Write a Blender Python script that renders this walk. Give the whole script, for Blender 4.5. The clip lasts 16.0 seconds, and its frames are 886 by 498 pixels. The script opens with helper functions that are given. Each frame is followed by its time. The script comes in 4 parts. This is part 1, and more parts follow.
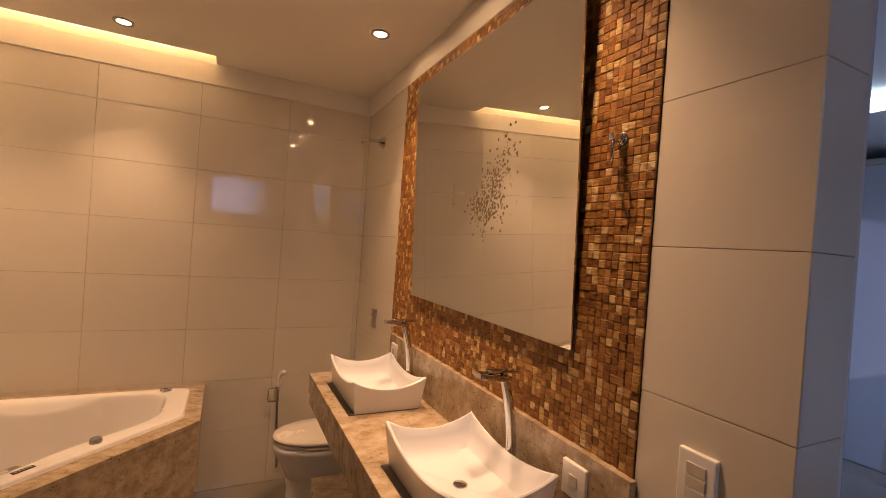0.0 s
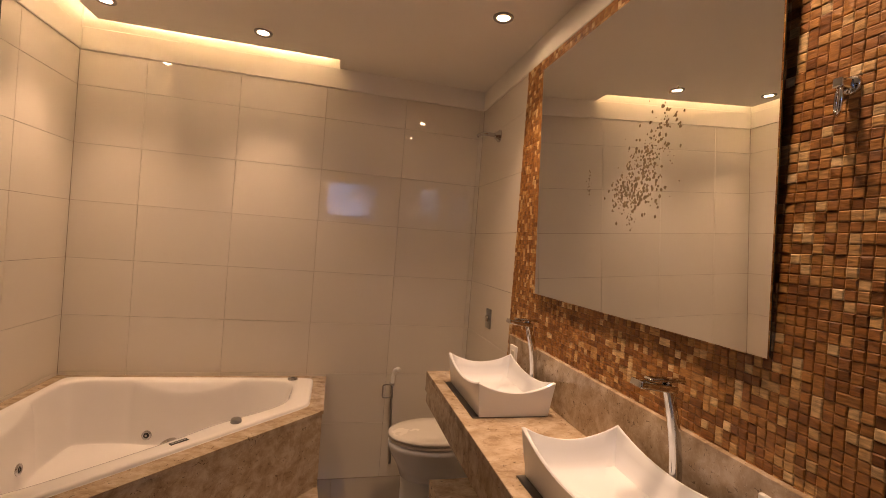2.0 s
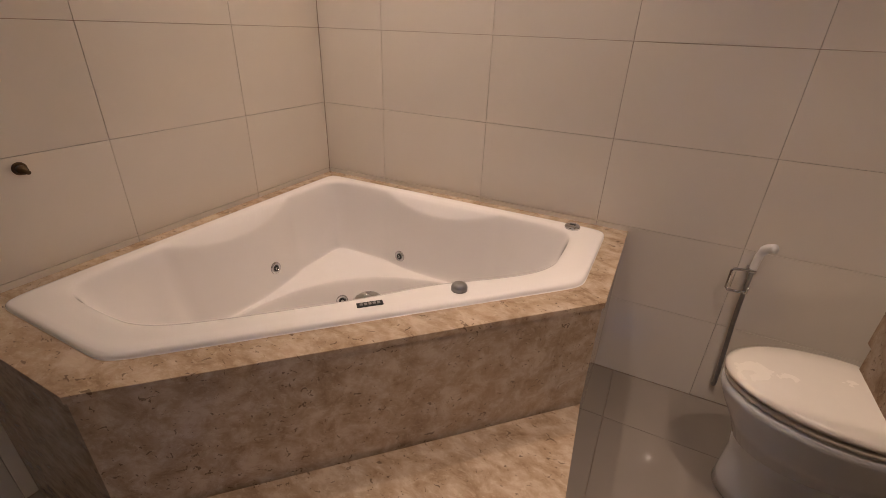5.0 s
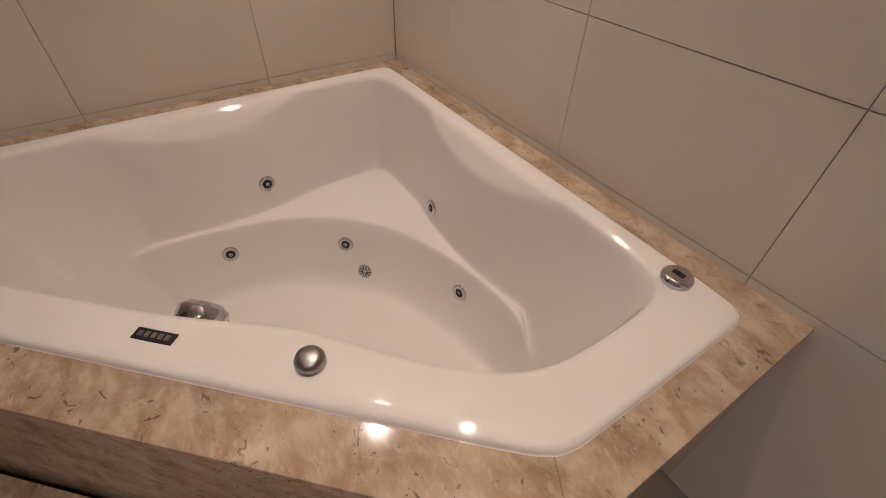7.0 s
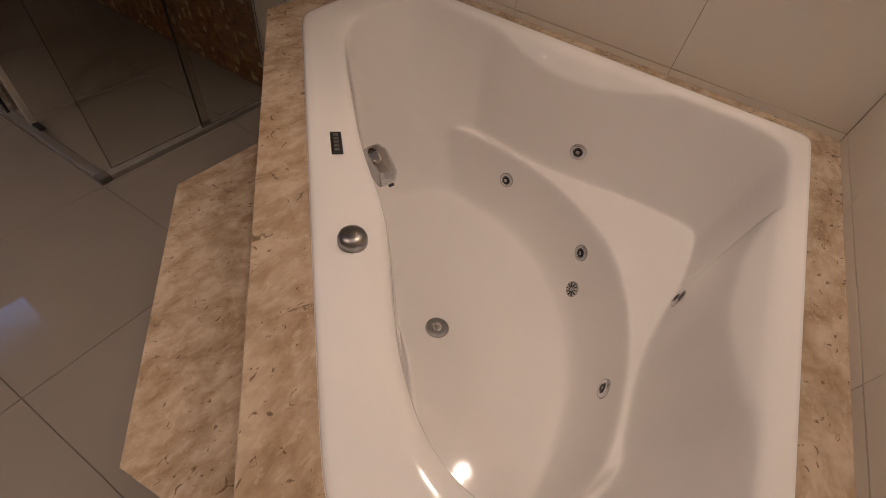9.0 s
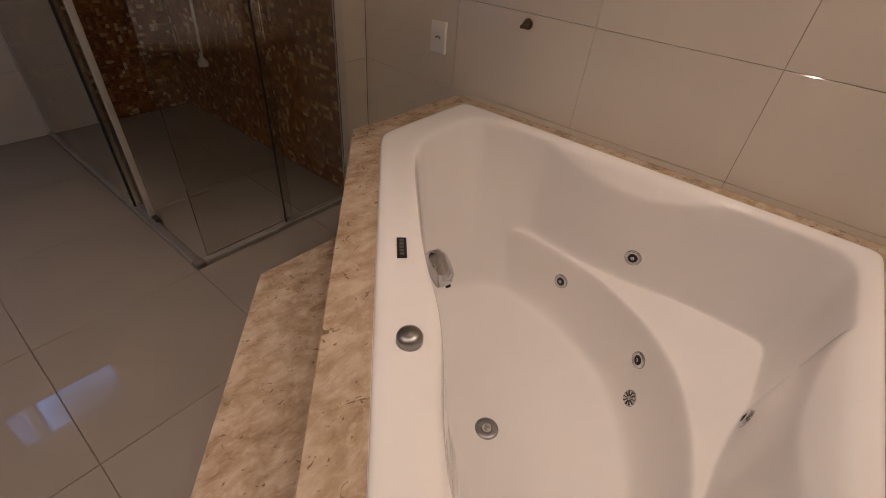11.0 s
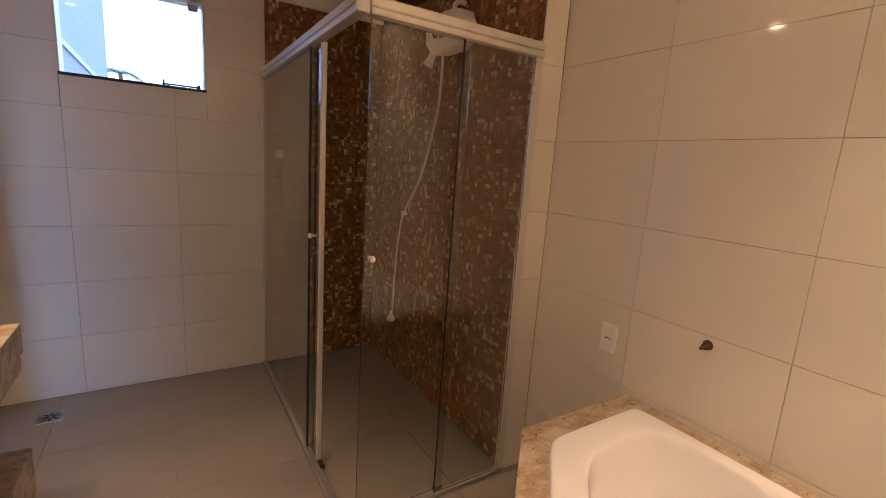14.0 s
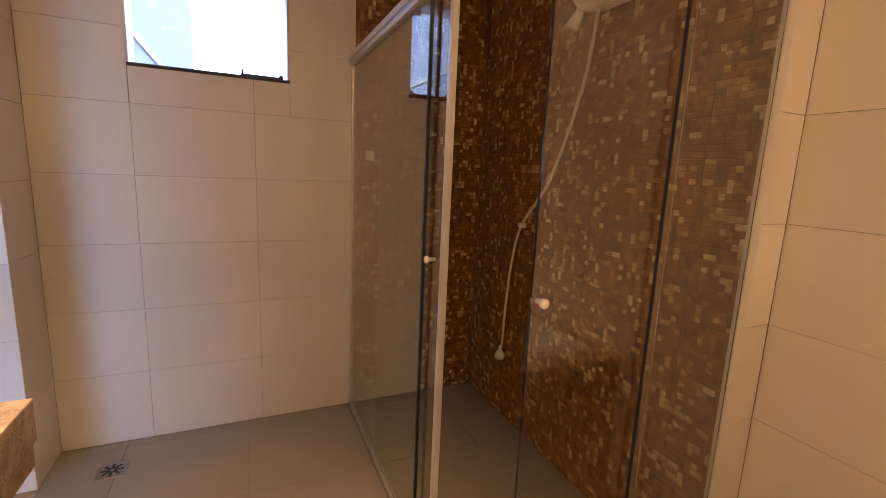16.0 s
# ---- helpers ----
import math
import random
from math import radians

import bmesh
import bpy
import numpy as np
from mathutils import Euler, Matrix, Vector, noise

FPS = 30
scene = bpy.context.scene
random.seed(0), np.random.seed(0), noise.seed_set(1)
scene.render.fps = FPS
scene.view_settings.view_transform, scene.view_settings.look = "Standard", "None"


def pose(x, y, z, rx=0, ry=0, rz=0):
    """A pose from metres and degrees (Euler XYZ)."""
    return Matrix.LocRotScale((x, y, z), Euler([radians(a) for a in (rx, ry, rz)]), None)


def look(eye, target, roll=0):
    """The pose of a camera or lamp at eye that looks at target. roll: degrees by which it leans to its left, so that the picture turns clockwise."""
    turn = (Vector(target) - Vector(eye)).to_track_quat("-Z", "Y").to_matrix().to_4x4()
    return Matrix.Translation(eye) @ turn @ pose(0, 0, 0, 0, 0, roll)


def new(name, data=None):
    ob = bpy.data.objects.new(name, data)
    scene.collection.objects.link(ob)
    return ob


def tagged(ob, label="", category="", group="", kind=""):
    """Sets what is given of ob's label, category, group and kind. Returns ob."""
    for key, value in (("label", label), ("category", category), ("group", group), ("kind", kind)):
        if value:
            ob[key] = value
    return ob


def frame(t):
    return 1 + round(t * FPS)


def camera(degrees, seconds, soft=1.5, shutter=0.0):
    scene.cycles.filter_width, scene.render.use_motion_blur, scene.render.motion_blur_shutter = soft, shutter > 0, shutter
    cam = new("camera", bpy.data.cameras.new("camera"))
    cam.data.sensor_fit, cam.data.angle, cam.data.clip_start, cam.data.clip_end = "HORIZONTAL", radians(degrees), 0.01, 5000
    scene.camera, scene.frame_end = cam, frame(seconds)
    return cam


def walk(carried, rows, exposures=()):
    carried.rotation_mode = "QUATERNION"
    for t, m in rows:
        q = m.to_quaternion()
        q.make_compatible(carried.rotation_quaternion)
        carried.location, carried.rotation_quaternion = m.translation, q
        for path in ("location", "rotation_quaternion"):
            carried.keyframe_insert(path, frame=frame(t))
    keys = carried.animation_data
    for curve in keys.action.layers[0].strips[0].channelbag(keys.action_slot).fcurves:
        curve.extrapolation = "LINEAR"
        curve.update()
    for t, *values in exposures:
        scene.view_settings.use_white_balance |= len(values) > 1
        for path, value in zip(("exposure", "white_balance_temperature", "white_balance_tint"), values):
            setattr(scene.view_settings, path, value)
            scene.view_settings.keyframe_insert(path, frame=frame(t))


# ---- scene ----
cam = camera(90.2, 16.0, soft=0.6)
PATH = [
    (0, (1.563, -3.121, 1.616), (2.443, -1.325, 1.603), 4.1),
    (0.5, (1.546, -3.135, 1.652), (2.408, -1.34, 1.84), 3.9),
    (1, (1.537, -3.096, 1.619), (2.335, -1.279, 1.86), 3.7),
    (1.5, (1.525, -3.041, 1.556), (2.156, -1.15, 1.719), 4.4),
    (2, (1.494, -2.964, 1.548), (1.967, -1.021, 1.534), 4.4),
    (2.5, (1.532, -2.803, 1.509), (1.753, -0.824, 1.321), 3.9),
    (3, (1.575, -2.68, 1.456), (1.56, -0.717, 1.07), 3.4),
    (3.5, (1.54, -2.554, 1.395), (1.446, -0.63, 0.857), 4.5),
    (4, (1.479, -2.357, 1.403), (1.262, -0.492, 0.713), 4.9),
    (4.5, (1.53, -2.063, 1.373), (1.033, -0.291, 0.589), 3.5),
    (6.8, (1.543, -0.902, 1.257), (0.333, -0.025, -0.072), 0.7),
    (7, (1.527, -0.808, 1.248), (0.315, 0.025, -0.108), 1.7),
    (7.5, (1.52, -0.602, 1.192), (0.239, -0.019, -0.228), 5.1),
    (8, (1.476, -0.535, 1.151), (0.137, -0.299, -0.315), 9.97),
    (8.5, (1.442, -0.474, 1.177), (0.166, -0.587, -0.358), 11.7),
    (9, (1.467, -0.441, 1.196), (0.248, -0.976, -0.296), 11.485),
    (9.2, (1.478, -0.444, 1.201), (0.289, -1.119, -0.258), 9.76),
    (11.3, (1.49, -0.423, 1.295), (0.199, -1.379, 0.104), 5.7),
    (11.5, (1.482, -0.449, 1.335), (0.171, -1.429, 0.186), 6.0),
    (12, (1.519, -0.485, 1.371), (0.138, -1.565, 0.409), 6.7),
    (12.5, (1.523, -0.504, 1.426), (0.195, -1.746, 0.594), 5.6),
    (13, (1.545, -0.521, 1.475), (0.288, -1.917, 0.787), 4.5),
    (13.5, (1.558, -0.521, 1.492), (0.401, -2.068, 0.974), 4.0),
    (14, (1.567, -0.523, 1.504), (0.512, -2.182, 1.136), 3.8),
    (14.5, (1.553, -0.585, 1.5), (0.581, -2.302, 1.17), 3.8),
    (15, (1.553, -0.775, 1.505), (0.624, -2.519, 1.195), 3.9),
    (15.5, (1.571, -0.972, 1.468), (0.669, -2.732, 1.172), 3.3),
    (16, (1.548, -1.238, 1.434), (0.741, -3.036, 1.092), 2.5),
]
EXPOSURES = [(0, 0.0, 12600, 29), (1.0, 0.0, 13000, 29), (2.0, -0.08, 9900, 24), (2.5, -0.08, 8600, 21), (3.5, 0.03, 7000, 16), (4.5, 0.08, 6800, 16), (7, -0.22, 6350, 12), (8.5, -0.42, 6450, 13), (9, -0.45, 6600, 14), (11.5, -0.06, 6500, 14), (12, 0.14, 6500, 14), (12.5, 0.26, 6600, 14), (13, 0.42, 6900, 15), (13.5, 0.46, 7700, 18), (14.5, 0.74, 9300, 21), (15.2, 0.88, 10000, 22), (16, 1.16, 11500, 23)]
walk(cam, [(t, look(eye, target, roll)) for t, eye, target, roll in PATH], EXPOSURES)

# ---- world, sun, lights ----
world = bpy.data.worlds.new("sky")
scene.world = world
world.use_nodes = True
wn, wl = world.node_tree.nodes, world.node_tree.links
sky = wn.new("ShaderNodeTexSky")
sky.sky_type, sky.sun_disc = "NISHITA", False
sky.sun_elevation, sky.sun_rotation = radians(48), radians(70)
cloud = wn.new("ShaderNodeTexNoise")
cloud.inputs["Scale"].default_value, cloud.inputs["Detail"].default_value = 3.2, 6
cloud_ramp = wn.new("ShaderNodeValToRGB")
cloud_ramp.color_ramp.elements[0].position, cloud_ramp.color_ramp.elements[1].position = 0.36, 0.56
cloud_mix = wn.new("ShaderNodeMixRGB")
cloud_mix.inputs[2].default_value = (10, 22, 50, 1)
coord = wn.new("ShaderNodeTexCoord")
wl.new(coord.outputs["Generated"], cloud.inputs["Vector"])
wl.new(cloud.outputs["Fac"], cloud_ramp.inputs[0])
wl.new(cloud_ramp.outputs[0], cloud_mix.inputs[0])
wl.new(sky.outputs[0], cloud_mix.inputs[1])
wl.new(cloud_mix.outputs[0], wn["Background"].inputs[0])
wn["Background"].inputs[1].default_value = 0.13

sun = new("sun", bpy.data.lights.new("sun", "SUN"))
sun.data.energy, sun.data.angle, sun.data.color = 2.5, radians(0.5), (1, 0.95, 0.88)
sun.matrix_world = look((6, 2, 9), (0, 0, 0))

WARM = (1.0, 0.80, 0.66)
SPOT_W = 56.0
DOOR_W = 13.0


def spot_lamp(x, y, z, watts, spread):
    ob = new("spot_light", bpy.data.lights.new("spot_light", "SPOT"))
    ob.data.energy, ob.data.color, ob.data.spot_size, ob.data.spot_blend = watts, WARM, radians(spread), 1.0
    ob.data.shadow_soft_size = 0.03
    ob.matrix_world = look((x, y, z), (x + 0.001, y, 0))
    return ob


def area_lamp(name, eye, target, sx, sy, watts, color):
    ob = new(name, bpy.data.lights.new(name, "AREA"))
    ob.data.shape, ob.data.size, ob.data.size_y = "RECTANGLE", sx, sy
    ob.data.energy, ob.data.color = watts, color
    ob.matrix_world = look(eye, target)
    return ob


SPOTS = [(1.026, -0.351), (2.18, -0.99), (0.297, -0.407), (2.18, -1.566), (2.18, -2.18)]
CEIL = 2.64
for sx_, sy_ in SPOTS:
    spot_lamp(sx_, sy_, CEIL - 0.012, SPOT_W * (0.78 if sy_ > -0.5 else 0.95), 84 if sy_ > -0.5 else 88)

# ---- materials ----


def material(name, color, rough=0.5, metal=0.0, spread=0.0, scale=8.0, bump=0.0, bump_scale=60.0, coat=0.0, per="", spec=0.5):
    m = bpy.data.materials.new(name)
    m.use_nodes = True
    n, l = m.node_tree.nodes, m.node_tree.links
    b = n["Principled BSDF"]
    b.inputs["Base Color"].default_value = (*color, 1)
    b.inputs["Roughness"].default_value, b.inputs["Metallic"].default_value = rough, metal
    b.inputs["Coat Weight"].default_value = coat
    b.inputs["Coat Roughness"].default_value = 0.05
    b.inputs["Specular IOR Level"].default_value = spec
    tc = n.new("ShaderNodeTexCoord")
    geo = n.new("ShaderNodeNewGeometry")
    if spread:
        t = n.new("ShaderNodeTexNoise")
        t.inputs["Scale"].default_value, t.inputs["Detail"].default_value = scale, 5
        l.new(geo.outputs["Position"], t.inputs["Vector"])
        h = n.new("ShaderNodeHueSaturation")
        h.inputs["Color"].default_value = (*color, 1)
        r = n.new("ShaderNodeMapRange")
        r.inputs["From Min"].default_value, r.inputs["From Max"].default_value = 0.3, 0.7
        r.inputs["To Min"].default_value, r.inputs["To Max"].default_value = 1 - spread, 1 + spread
        src = t.outputs["Fac"]
        if per:
            o = n.new("ShaderNodeObjectInfo")
            add = n.new("ShaderNodeMath")
            add.operation = "MULTIPLY_ADD"
            add.inputs[1].default_value = 0.3
            l.new(o.outputs["Random"], add.inputs[0])
            sub = n.new("ShaderNodeMath")
            sub.operation = "SUBTRACT"
            sub.inputs[1].default_value = 0.15
            l.new(t.outputs["Fac"], sub.inputs[0])
            l.new(sub.outputs[0], add.inputs[2])
            src = add.outputs[0]
        l.new(src, r.inputs["Value"])
        l.new(r.outputs[0], h.inputs["Value"])
        l.new(h.outputs[0], b.inputs["Base Color"])
        rr = n.new("ShaderNodeMapRange")
        rr.inputs["To Min"].default_value, rr.inputs["To Max"].default_value = rough * 0.8, min(1, rough * 1.25)
        l.new(t.outputs["Fac"], rr.inputs["Value"])
        l.new(rr.outputs[0], b.inputs["Roughness"])
    if bump:
        t2 = n.new("ShaderNodeTexNoise")
        t2.inputs["Scale"].default_value, t2.inputs["Detail"].default_value = bump_scale, 4
        l.new(geo.outputs["Position"], t2.inputs["Vector"])
        bp = n.new("ShaderNodeBump")
        bp.inputs["Strength"].default_value, bp.inputs["Distance"].default_value = bump, 0.004
        l.new(t2.outputs["Fac"], bp.inputs["Height"])
        l.new(bp.outputs[0], b.inputs["Normal"])
    return m


def marble(name, dark, mid, light, rough):
    """Polished beige breccia marble: soft clouds, brown smears along the bedding, pale shell flecks and short dark chips."""
    m = bpy.data.materials.new(name)
    m.use_nodes = True
    n, l = m.node_tree.nodes, m.node_tree.links
    b = n["Principled BSDF"]
    geo = n.new("ShaderNodeNewGeometry")
    turn = n.new("ShaderNodeMapping")
    turn.inputs["Rotation"].default_value = (0.5, 0.35, 0.78)
    turn.inputs["Scale"].default_value = (0.85, 1.35, 1.2)
    l.new(geo.outputs["Position"], turn.inputs["Vector"])

    def noise_at(scale, detail, rough_, warp=0.0):
        t = n.new("ShaderNodeTexNoise")
        t.inputs["Scale"].default_value, t.inputs["Detail"].default_value = scale, detail
        t.inputs["Roughness"].default_value, t.inputs["Distortion"].default_value = rough_, warp
        l.new(turn.outputs[0], t.inputs["Vector"])
        return t.outputs["Fac"]

    def ramp_of(src, stops):
        r = n.new("ShaderNodeValToRGB")
        e = r.color_ramp.elements
        e[0].position, e[0].color = stops[0][0], (*stops[0][1], 1)
        e[1].position, e[1].color = stops[-1][0], (*stops[-1][1], 1)
        for p, c in stops[1:-1]:
            e.new(p).color = (*c, 1)
        l.new(src, r.inputs[0])
        return r.outputs[0]

    def mix(fac, c1, c2):
        x = n.new("ShaderNodeMixRGB")
        l.new(fac, x.inputs[0])
        l.new(c1, x.inputs[1])
        x.inputs[2].default_value = (*c2, 1)
        return x.outputs[0]

    base = ramp_of(noise_at(13, 10, 0.68, 0.35), [(0.26, dark), (0.44, mid), (0.60, light), (0.76, tuple(min(1, c * 1.12) for c in light))])
    smear = ramp_of(noise_at(6, 8, 0.75, 0.9), [(0.53, (0, 0, 0)), (0.68, (0.35, 0.35, 0.35))])
    col = mix(smear, base, tuple(c * 0.85 for c in dark))
    pale = ramp_of(noise_at(62, 4, 0.6, 0.5), [(0.57, (0, 0, 0)), (0.64, (0.35, 0.35, 0.35))])
    col = mix(pale, col, (0.60, 0.49, 0.37))
    chips = ramp_of(noise_at(44, 3, 0.55, 1.3), [(0.645, (0, 0, 0)), (0.675, (0.7, 0.7, 0.7))])
    col = mix(chips, col, tuple(c * 0.42 for c in dark))
    l.new(col, b.inputs["Base Color"])
    rr = n.new("ShaderNodeMapRange")
    rr.inputs["To Min"].default_value, rr.inputs["To Max"].default_value = rough * 0.7, rough * 1.7
    l.new(noise_at(18, 4, 0.6), rr.inputs["Value"])
    l.new(rr.outputs[0], b.inputs["Roughness"])
    return m


def mosaic_material(name, colors, rough, bump, per_object):
    m = bpy.data.materials.new(name)
    m.use_nodes = True
    n, l = m.node_tree.nodes, m.node_tree.links
    b = n["Principled BSDF"]
    b.inputs["Roughness"].default_value = rough
    geo = n.new("ShaderNodeNewGeometry")
    if per_object:
        src = n.new("ShaderNodeObjectInfo").outputs["Random"]
    else:
        src = geo.outputs["Random Per Island"]
    ramp = n.new("ShaderNodeValToRGB")
    ramp.color_ramp.elements[0].color = (*colors[0][1], 1)
    ramp.color_ramp.elements[1].position, ramp.color_ramp.elements[1].color = colors[-1][0], (*colors[-1][1], 1)
    for p, c in colors[1:-1]:
        ramp.color_ramp.elements.new(p).color = (*c, 1)
    l.new(src, ramp.inputs[0])
    t = n.new("ShaderNodeTexNoise")
    t.inputs["Scale"].default_value, t.inputs["Detail"].default_value = 120, 5
    mp = n.new("ShaderNodeMapping")
    mp.inputs["Scale"].default_value = (1, 0.35, 1.4)
    l.new(geo.outputs["Position"], mp.inputs["Vector"])
    l.new(mp.outputs[0], t.inputs["Vector"])
    r = n.new("ShaderNodeMapRange")
    r.inputs["From Min"].default_value, r.inputs["From Max"].default_value = 0.3, 0.7
    r.inputs["To Min"].default_value, r.inputs["To Max"].default_value = 0.6, 1.35
    l.new(t.outputs["Fac"], r.inputs["Value"])
    h = n.new("ShaderNodeHueSaturation")
    l.new(ramp.outputs[0], h.inputs["Color"])
    l.new(r.outputs[0], h.inputs["Value"])
    l.new(h.outputs[0], b.inputs["Base Color"])
    bp = n.new("ShaderNodeBump")
    bp.inputs["Strength"].default_value, bp.inputs["Distance"].default_value = bump, 0.003
    l.new(t.outputs["Fac"], bp.inputs["Height"])
    l.new(bp.outputs[0], b.inputs["Normal"])
    return m


def glass_material(name, tint, ior=1.5):
    """Clear or tinted glass; the tint is taken once at each face of a pane."""
    m = bpy.data.materials.new(name)
    m.use_nodes = True
    b = m.node_tree.nodes["Principled BSDF"]
    b.inputs["Base Color"].default_value = (*tint, 1)
    b.inputs["Roughness"].default_value = 0.0
    b.inputs["IOR"].default_value = ior
    b.inputs["Transmission Weight"].default_value = 1.0
    return m


def glow(name, color, strength):
    m = bpy.data.materials.new(name)
    m.use_nodes = True
    b = m.node_tree.nodes["Principled BSDF"]
    b.inputs["Base Color"].default_value = (*color, 1)
    b.inputs["Emission Color"].default_value = (*color, 1)
    b.inputs["Emission Strength"].default_value = strength
    return m


TILE = material("cream_glazed_tile", (0.73, 0.67, 0.59), 0.04, spread=0.03, scale=1.5, per="object", bump=0.02, bump_scale=3)
FLOOR_TILE = material("polished_floor_tile", (0.25, 0.216, 0.184), 0.018, spread=0.05, scale=3, per="object", bump=0.004, bump_scale=4, spec=0.85)
GROUT = material("dark_grout", (0.29, 0.20, 0.138), 0.9, spread=0.25, scale=12)
PLASTER = material("ceiling_paint", (0.84, 0.80, 0.74), 0.75, spread=0.02, scale=2, bump=0.05, bump_scale=40)
MARBLE = marble("beige_marble", (0.225, 0.143, 0.084), (0.385, 0.278, 0.187), (0.52, 0.41, 0.308), 0.09)
WOOD_COLORS = [(0, (0.18, 0.062, 0.015)), (0.35, (0.29, 0.112, 0.029)), (0.74, (0.37, 0.165, 0.048)), (0.88, (0.50, 0.29, 0.12)), (1.0, (0.64, 0.46, 0.26))]
DARK_COLORS = [(0, (0.17, 0.062, 0.017)), (0.62, (0.30, 0.122, 0.036)), (0.82, (0.38, 0.175, 0.058)), (0.93, (0.54, 0.36, 0.18)), (1.0, (0.66, 0.50, 0.31))]
WOOD_JOINED = mosaic_material("coconut_mosaic", WOOD_COLORS, 0.5, 0.6, False)
WOOD_SINGLE = mosaic_material("coconut_mosaic_piece", WOOD_COLORS, 0.5, 0.6, True)
DARK_JOINED = mosaic_material("brown_mosaic", DARK_COLORS, 0.3, 0.3, False)
MOSAIC_BACK = material("mosaic_backing", (0.19, 0.078, 0.026), 0.9, spread=0.2, scale=30)
DARK_BACK = material("brown_mosaic_backing", (0.09, 0.036, 0.012), 0.8, spread=0.2, scale=30)
JOINT_TAN = material("tan_joint", (0.20, 0.13, 0.08), 0.8, spread=0.2, scale=30)
CERAMIC = material("white_ceramic", (0.76, 0.775, 0.80), 0.07, spread=0.015, scale=3)
ACRYLIC = material("white_acrylic", (0.83, 0.80, 0.78), 0.06, spread=0.015, scale=2)
SEAT_PLASTIC = material("off_white_plastic", (0.72, 0.67, 0.60), 0.25, spread=0.03, scale=6)
CHROME = material("chrome", (0.60, 0.60, 0.615), 0.07, metal=1.0, spread=0.06, scale=30)
STEEL = material("brushed_steel", (0.34, 0.335, 0.33), 0.30, metal=1.0, spread=0.1, scale=40)
ALU = material("grey_anodised_aluminium", (0.42, 0.40, 0.37), 0.38, metal=0.7, spread=0.06, scale=20)
ALU_WHITE = material("pale_aluminium", (0.62, 0.58, 0.53), 0.35, metal=0.35, spread=0.05, scale=20)
BLACK = material("black_plastic", (0.015, 0.015, 0.016), 0.35, spread=0.1, scale=40)
DARK_GREY = material("plain_dark_grey", (0.13, 0.115, 0.10), 0.5, spread=0.1, scale=40)
PLASTIC = material("white_plastic", (0.84, 0.83, 0.81), 0.3, spread=0.02, scale=20)
HOSE = material("cream_plastic_hose", (0.72, 0.66, 0.56), 0.35, spread=0.03, scale=40)
MIRROR_MAT = material("silvered_mirror", (0.86, 0.87, 0.86), 0.0, metal=1.0)
BRASS = material("corroded_brass", (0.11, 0.07, 0.04), 0.5, metal=0.8, spread=0.3, scale=60, bump=0.3, bump_scale=200)
ORANGE = material("orange_sticker", (0.5, 0.16, 0.06), 0.4, spread=0.05, scale=40)
GREY_GLASS = glass_material("grey_tinted_glass", (0.86, 0.86, 0.80), 1.60)
CLEAR_GLASS = glass_material("clear_glass", (0.95, 0.97, 0.98), 1.45)
BULB = glow("lamp_diffuser", (1.0, 0.84, 0.68), 130.0)
LED = glow("led_strip", (1.0, 0.84, 0.62), 170.0)
BLUE_WALL = material("cool_white_wall", (0.62, 0.64, 0.66), 0.7, spread=0.03, scale=2)
NEIGHBOUR = material("painted_render", (0.30, 0.36, 0.44), 0.8, spread=0.05, scale=1.2, bump=0.1, bump_scale=8)
LEAF = material("palm_leaf", (0.06, 0.10, 0.05), 0.5, spread=0.25, scale=6)
BARK = material("palm_bark", (0.20, 0.15, 0.10), 0.9, spread=0.3, scale=9, bump=0.5, bump_scale=20)
EARTH = material("ground_soil", (0.25, 0.20, 0.15), 0.95, spread=0.2, scale=0.8, bump=0.3, bump_scale=10)

# ---- mesh helpers ----


def mesh_of(name, bm, mat, smooth=False):
    me = bpy.data.meshes.new(name)
    bm.to_mesh(me)
    bm.free()
    me.materials.append(mat)
    if smooth:
        me.polygons.foreach_set("use_smooth", [True] * len(me.polygons))
    return me


def part(name, bm, mat, parent=None, label="", smooth=False):
    ob = new(name, mesh_of(name, bm, mat, smooth))
    if parent is not None:
        ob.parent = parent
        if parent.parent is None and parent.type == "EMPTY":
            ob.matrix_parent_inverse = parent.matrix_basis.inverted()
        else:
            bpy.context.view_layer.update()
            ob.matrix_parent_inverse = parent.matrix_world.inverted()
    if label:
        ob["label"] = label
    return ob


def thing(name, x, y, z, label, category, group="", kind=""):
    ob = new(name)
    ob.location = (x, y, z)
    ob.empty_display_size = 0.05
    bpy.context.view_layer.update()
    return tagged(ob, label, category, group, kind)


def add_box(bm, x0, x1, y0, y1, z0, z1, bevel=0.0, seg=2):
    r = bmesh.ops.create_cube(bm, size=1)
    vs = r["verts"]
    for v in vs:
        v.co = Vector((x0 + (v.co.x + 0.5) * (x1 - x0), y0 + (v.co.y + 0.5) * (y1 - y0), z0 + (v.co.z + 0.5) * (z1 - z0)))
    if bevel:
        es = list({e for v in vs for e in v.link_edges})
        bmesh.ops.bevel(bm, geom=es, offset=bevel, segments=seg, profile=0.6, affect="EDGES")
    return bm


def box(x0, x1, y0, y1, z0, z1, bevel=0.0, seg=2):
    return add_box(bmesh.new(), x0, x1, y0, y1, z0, z1, bevel, seg)


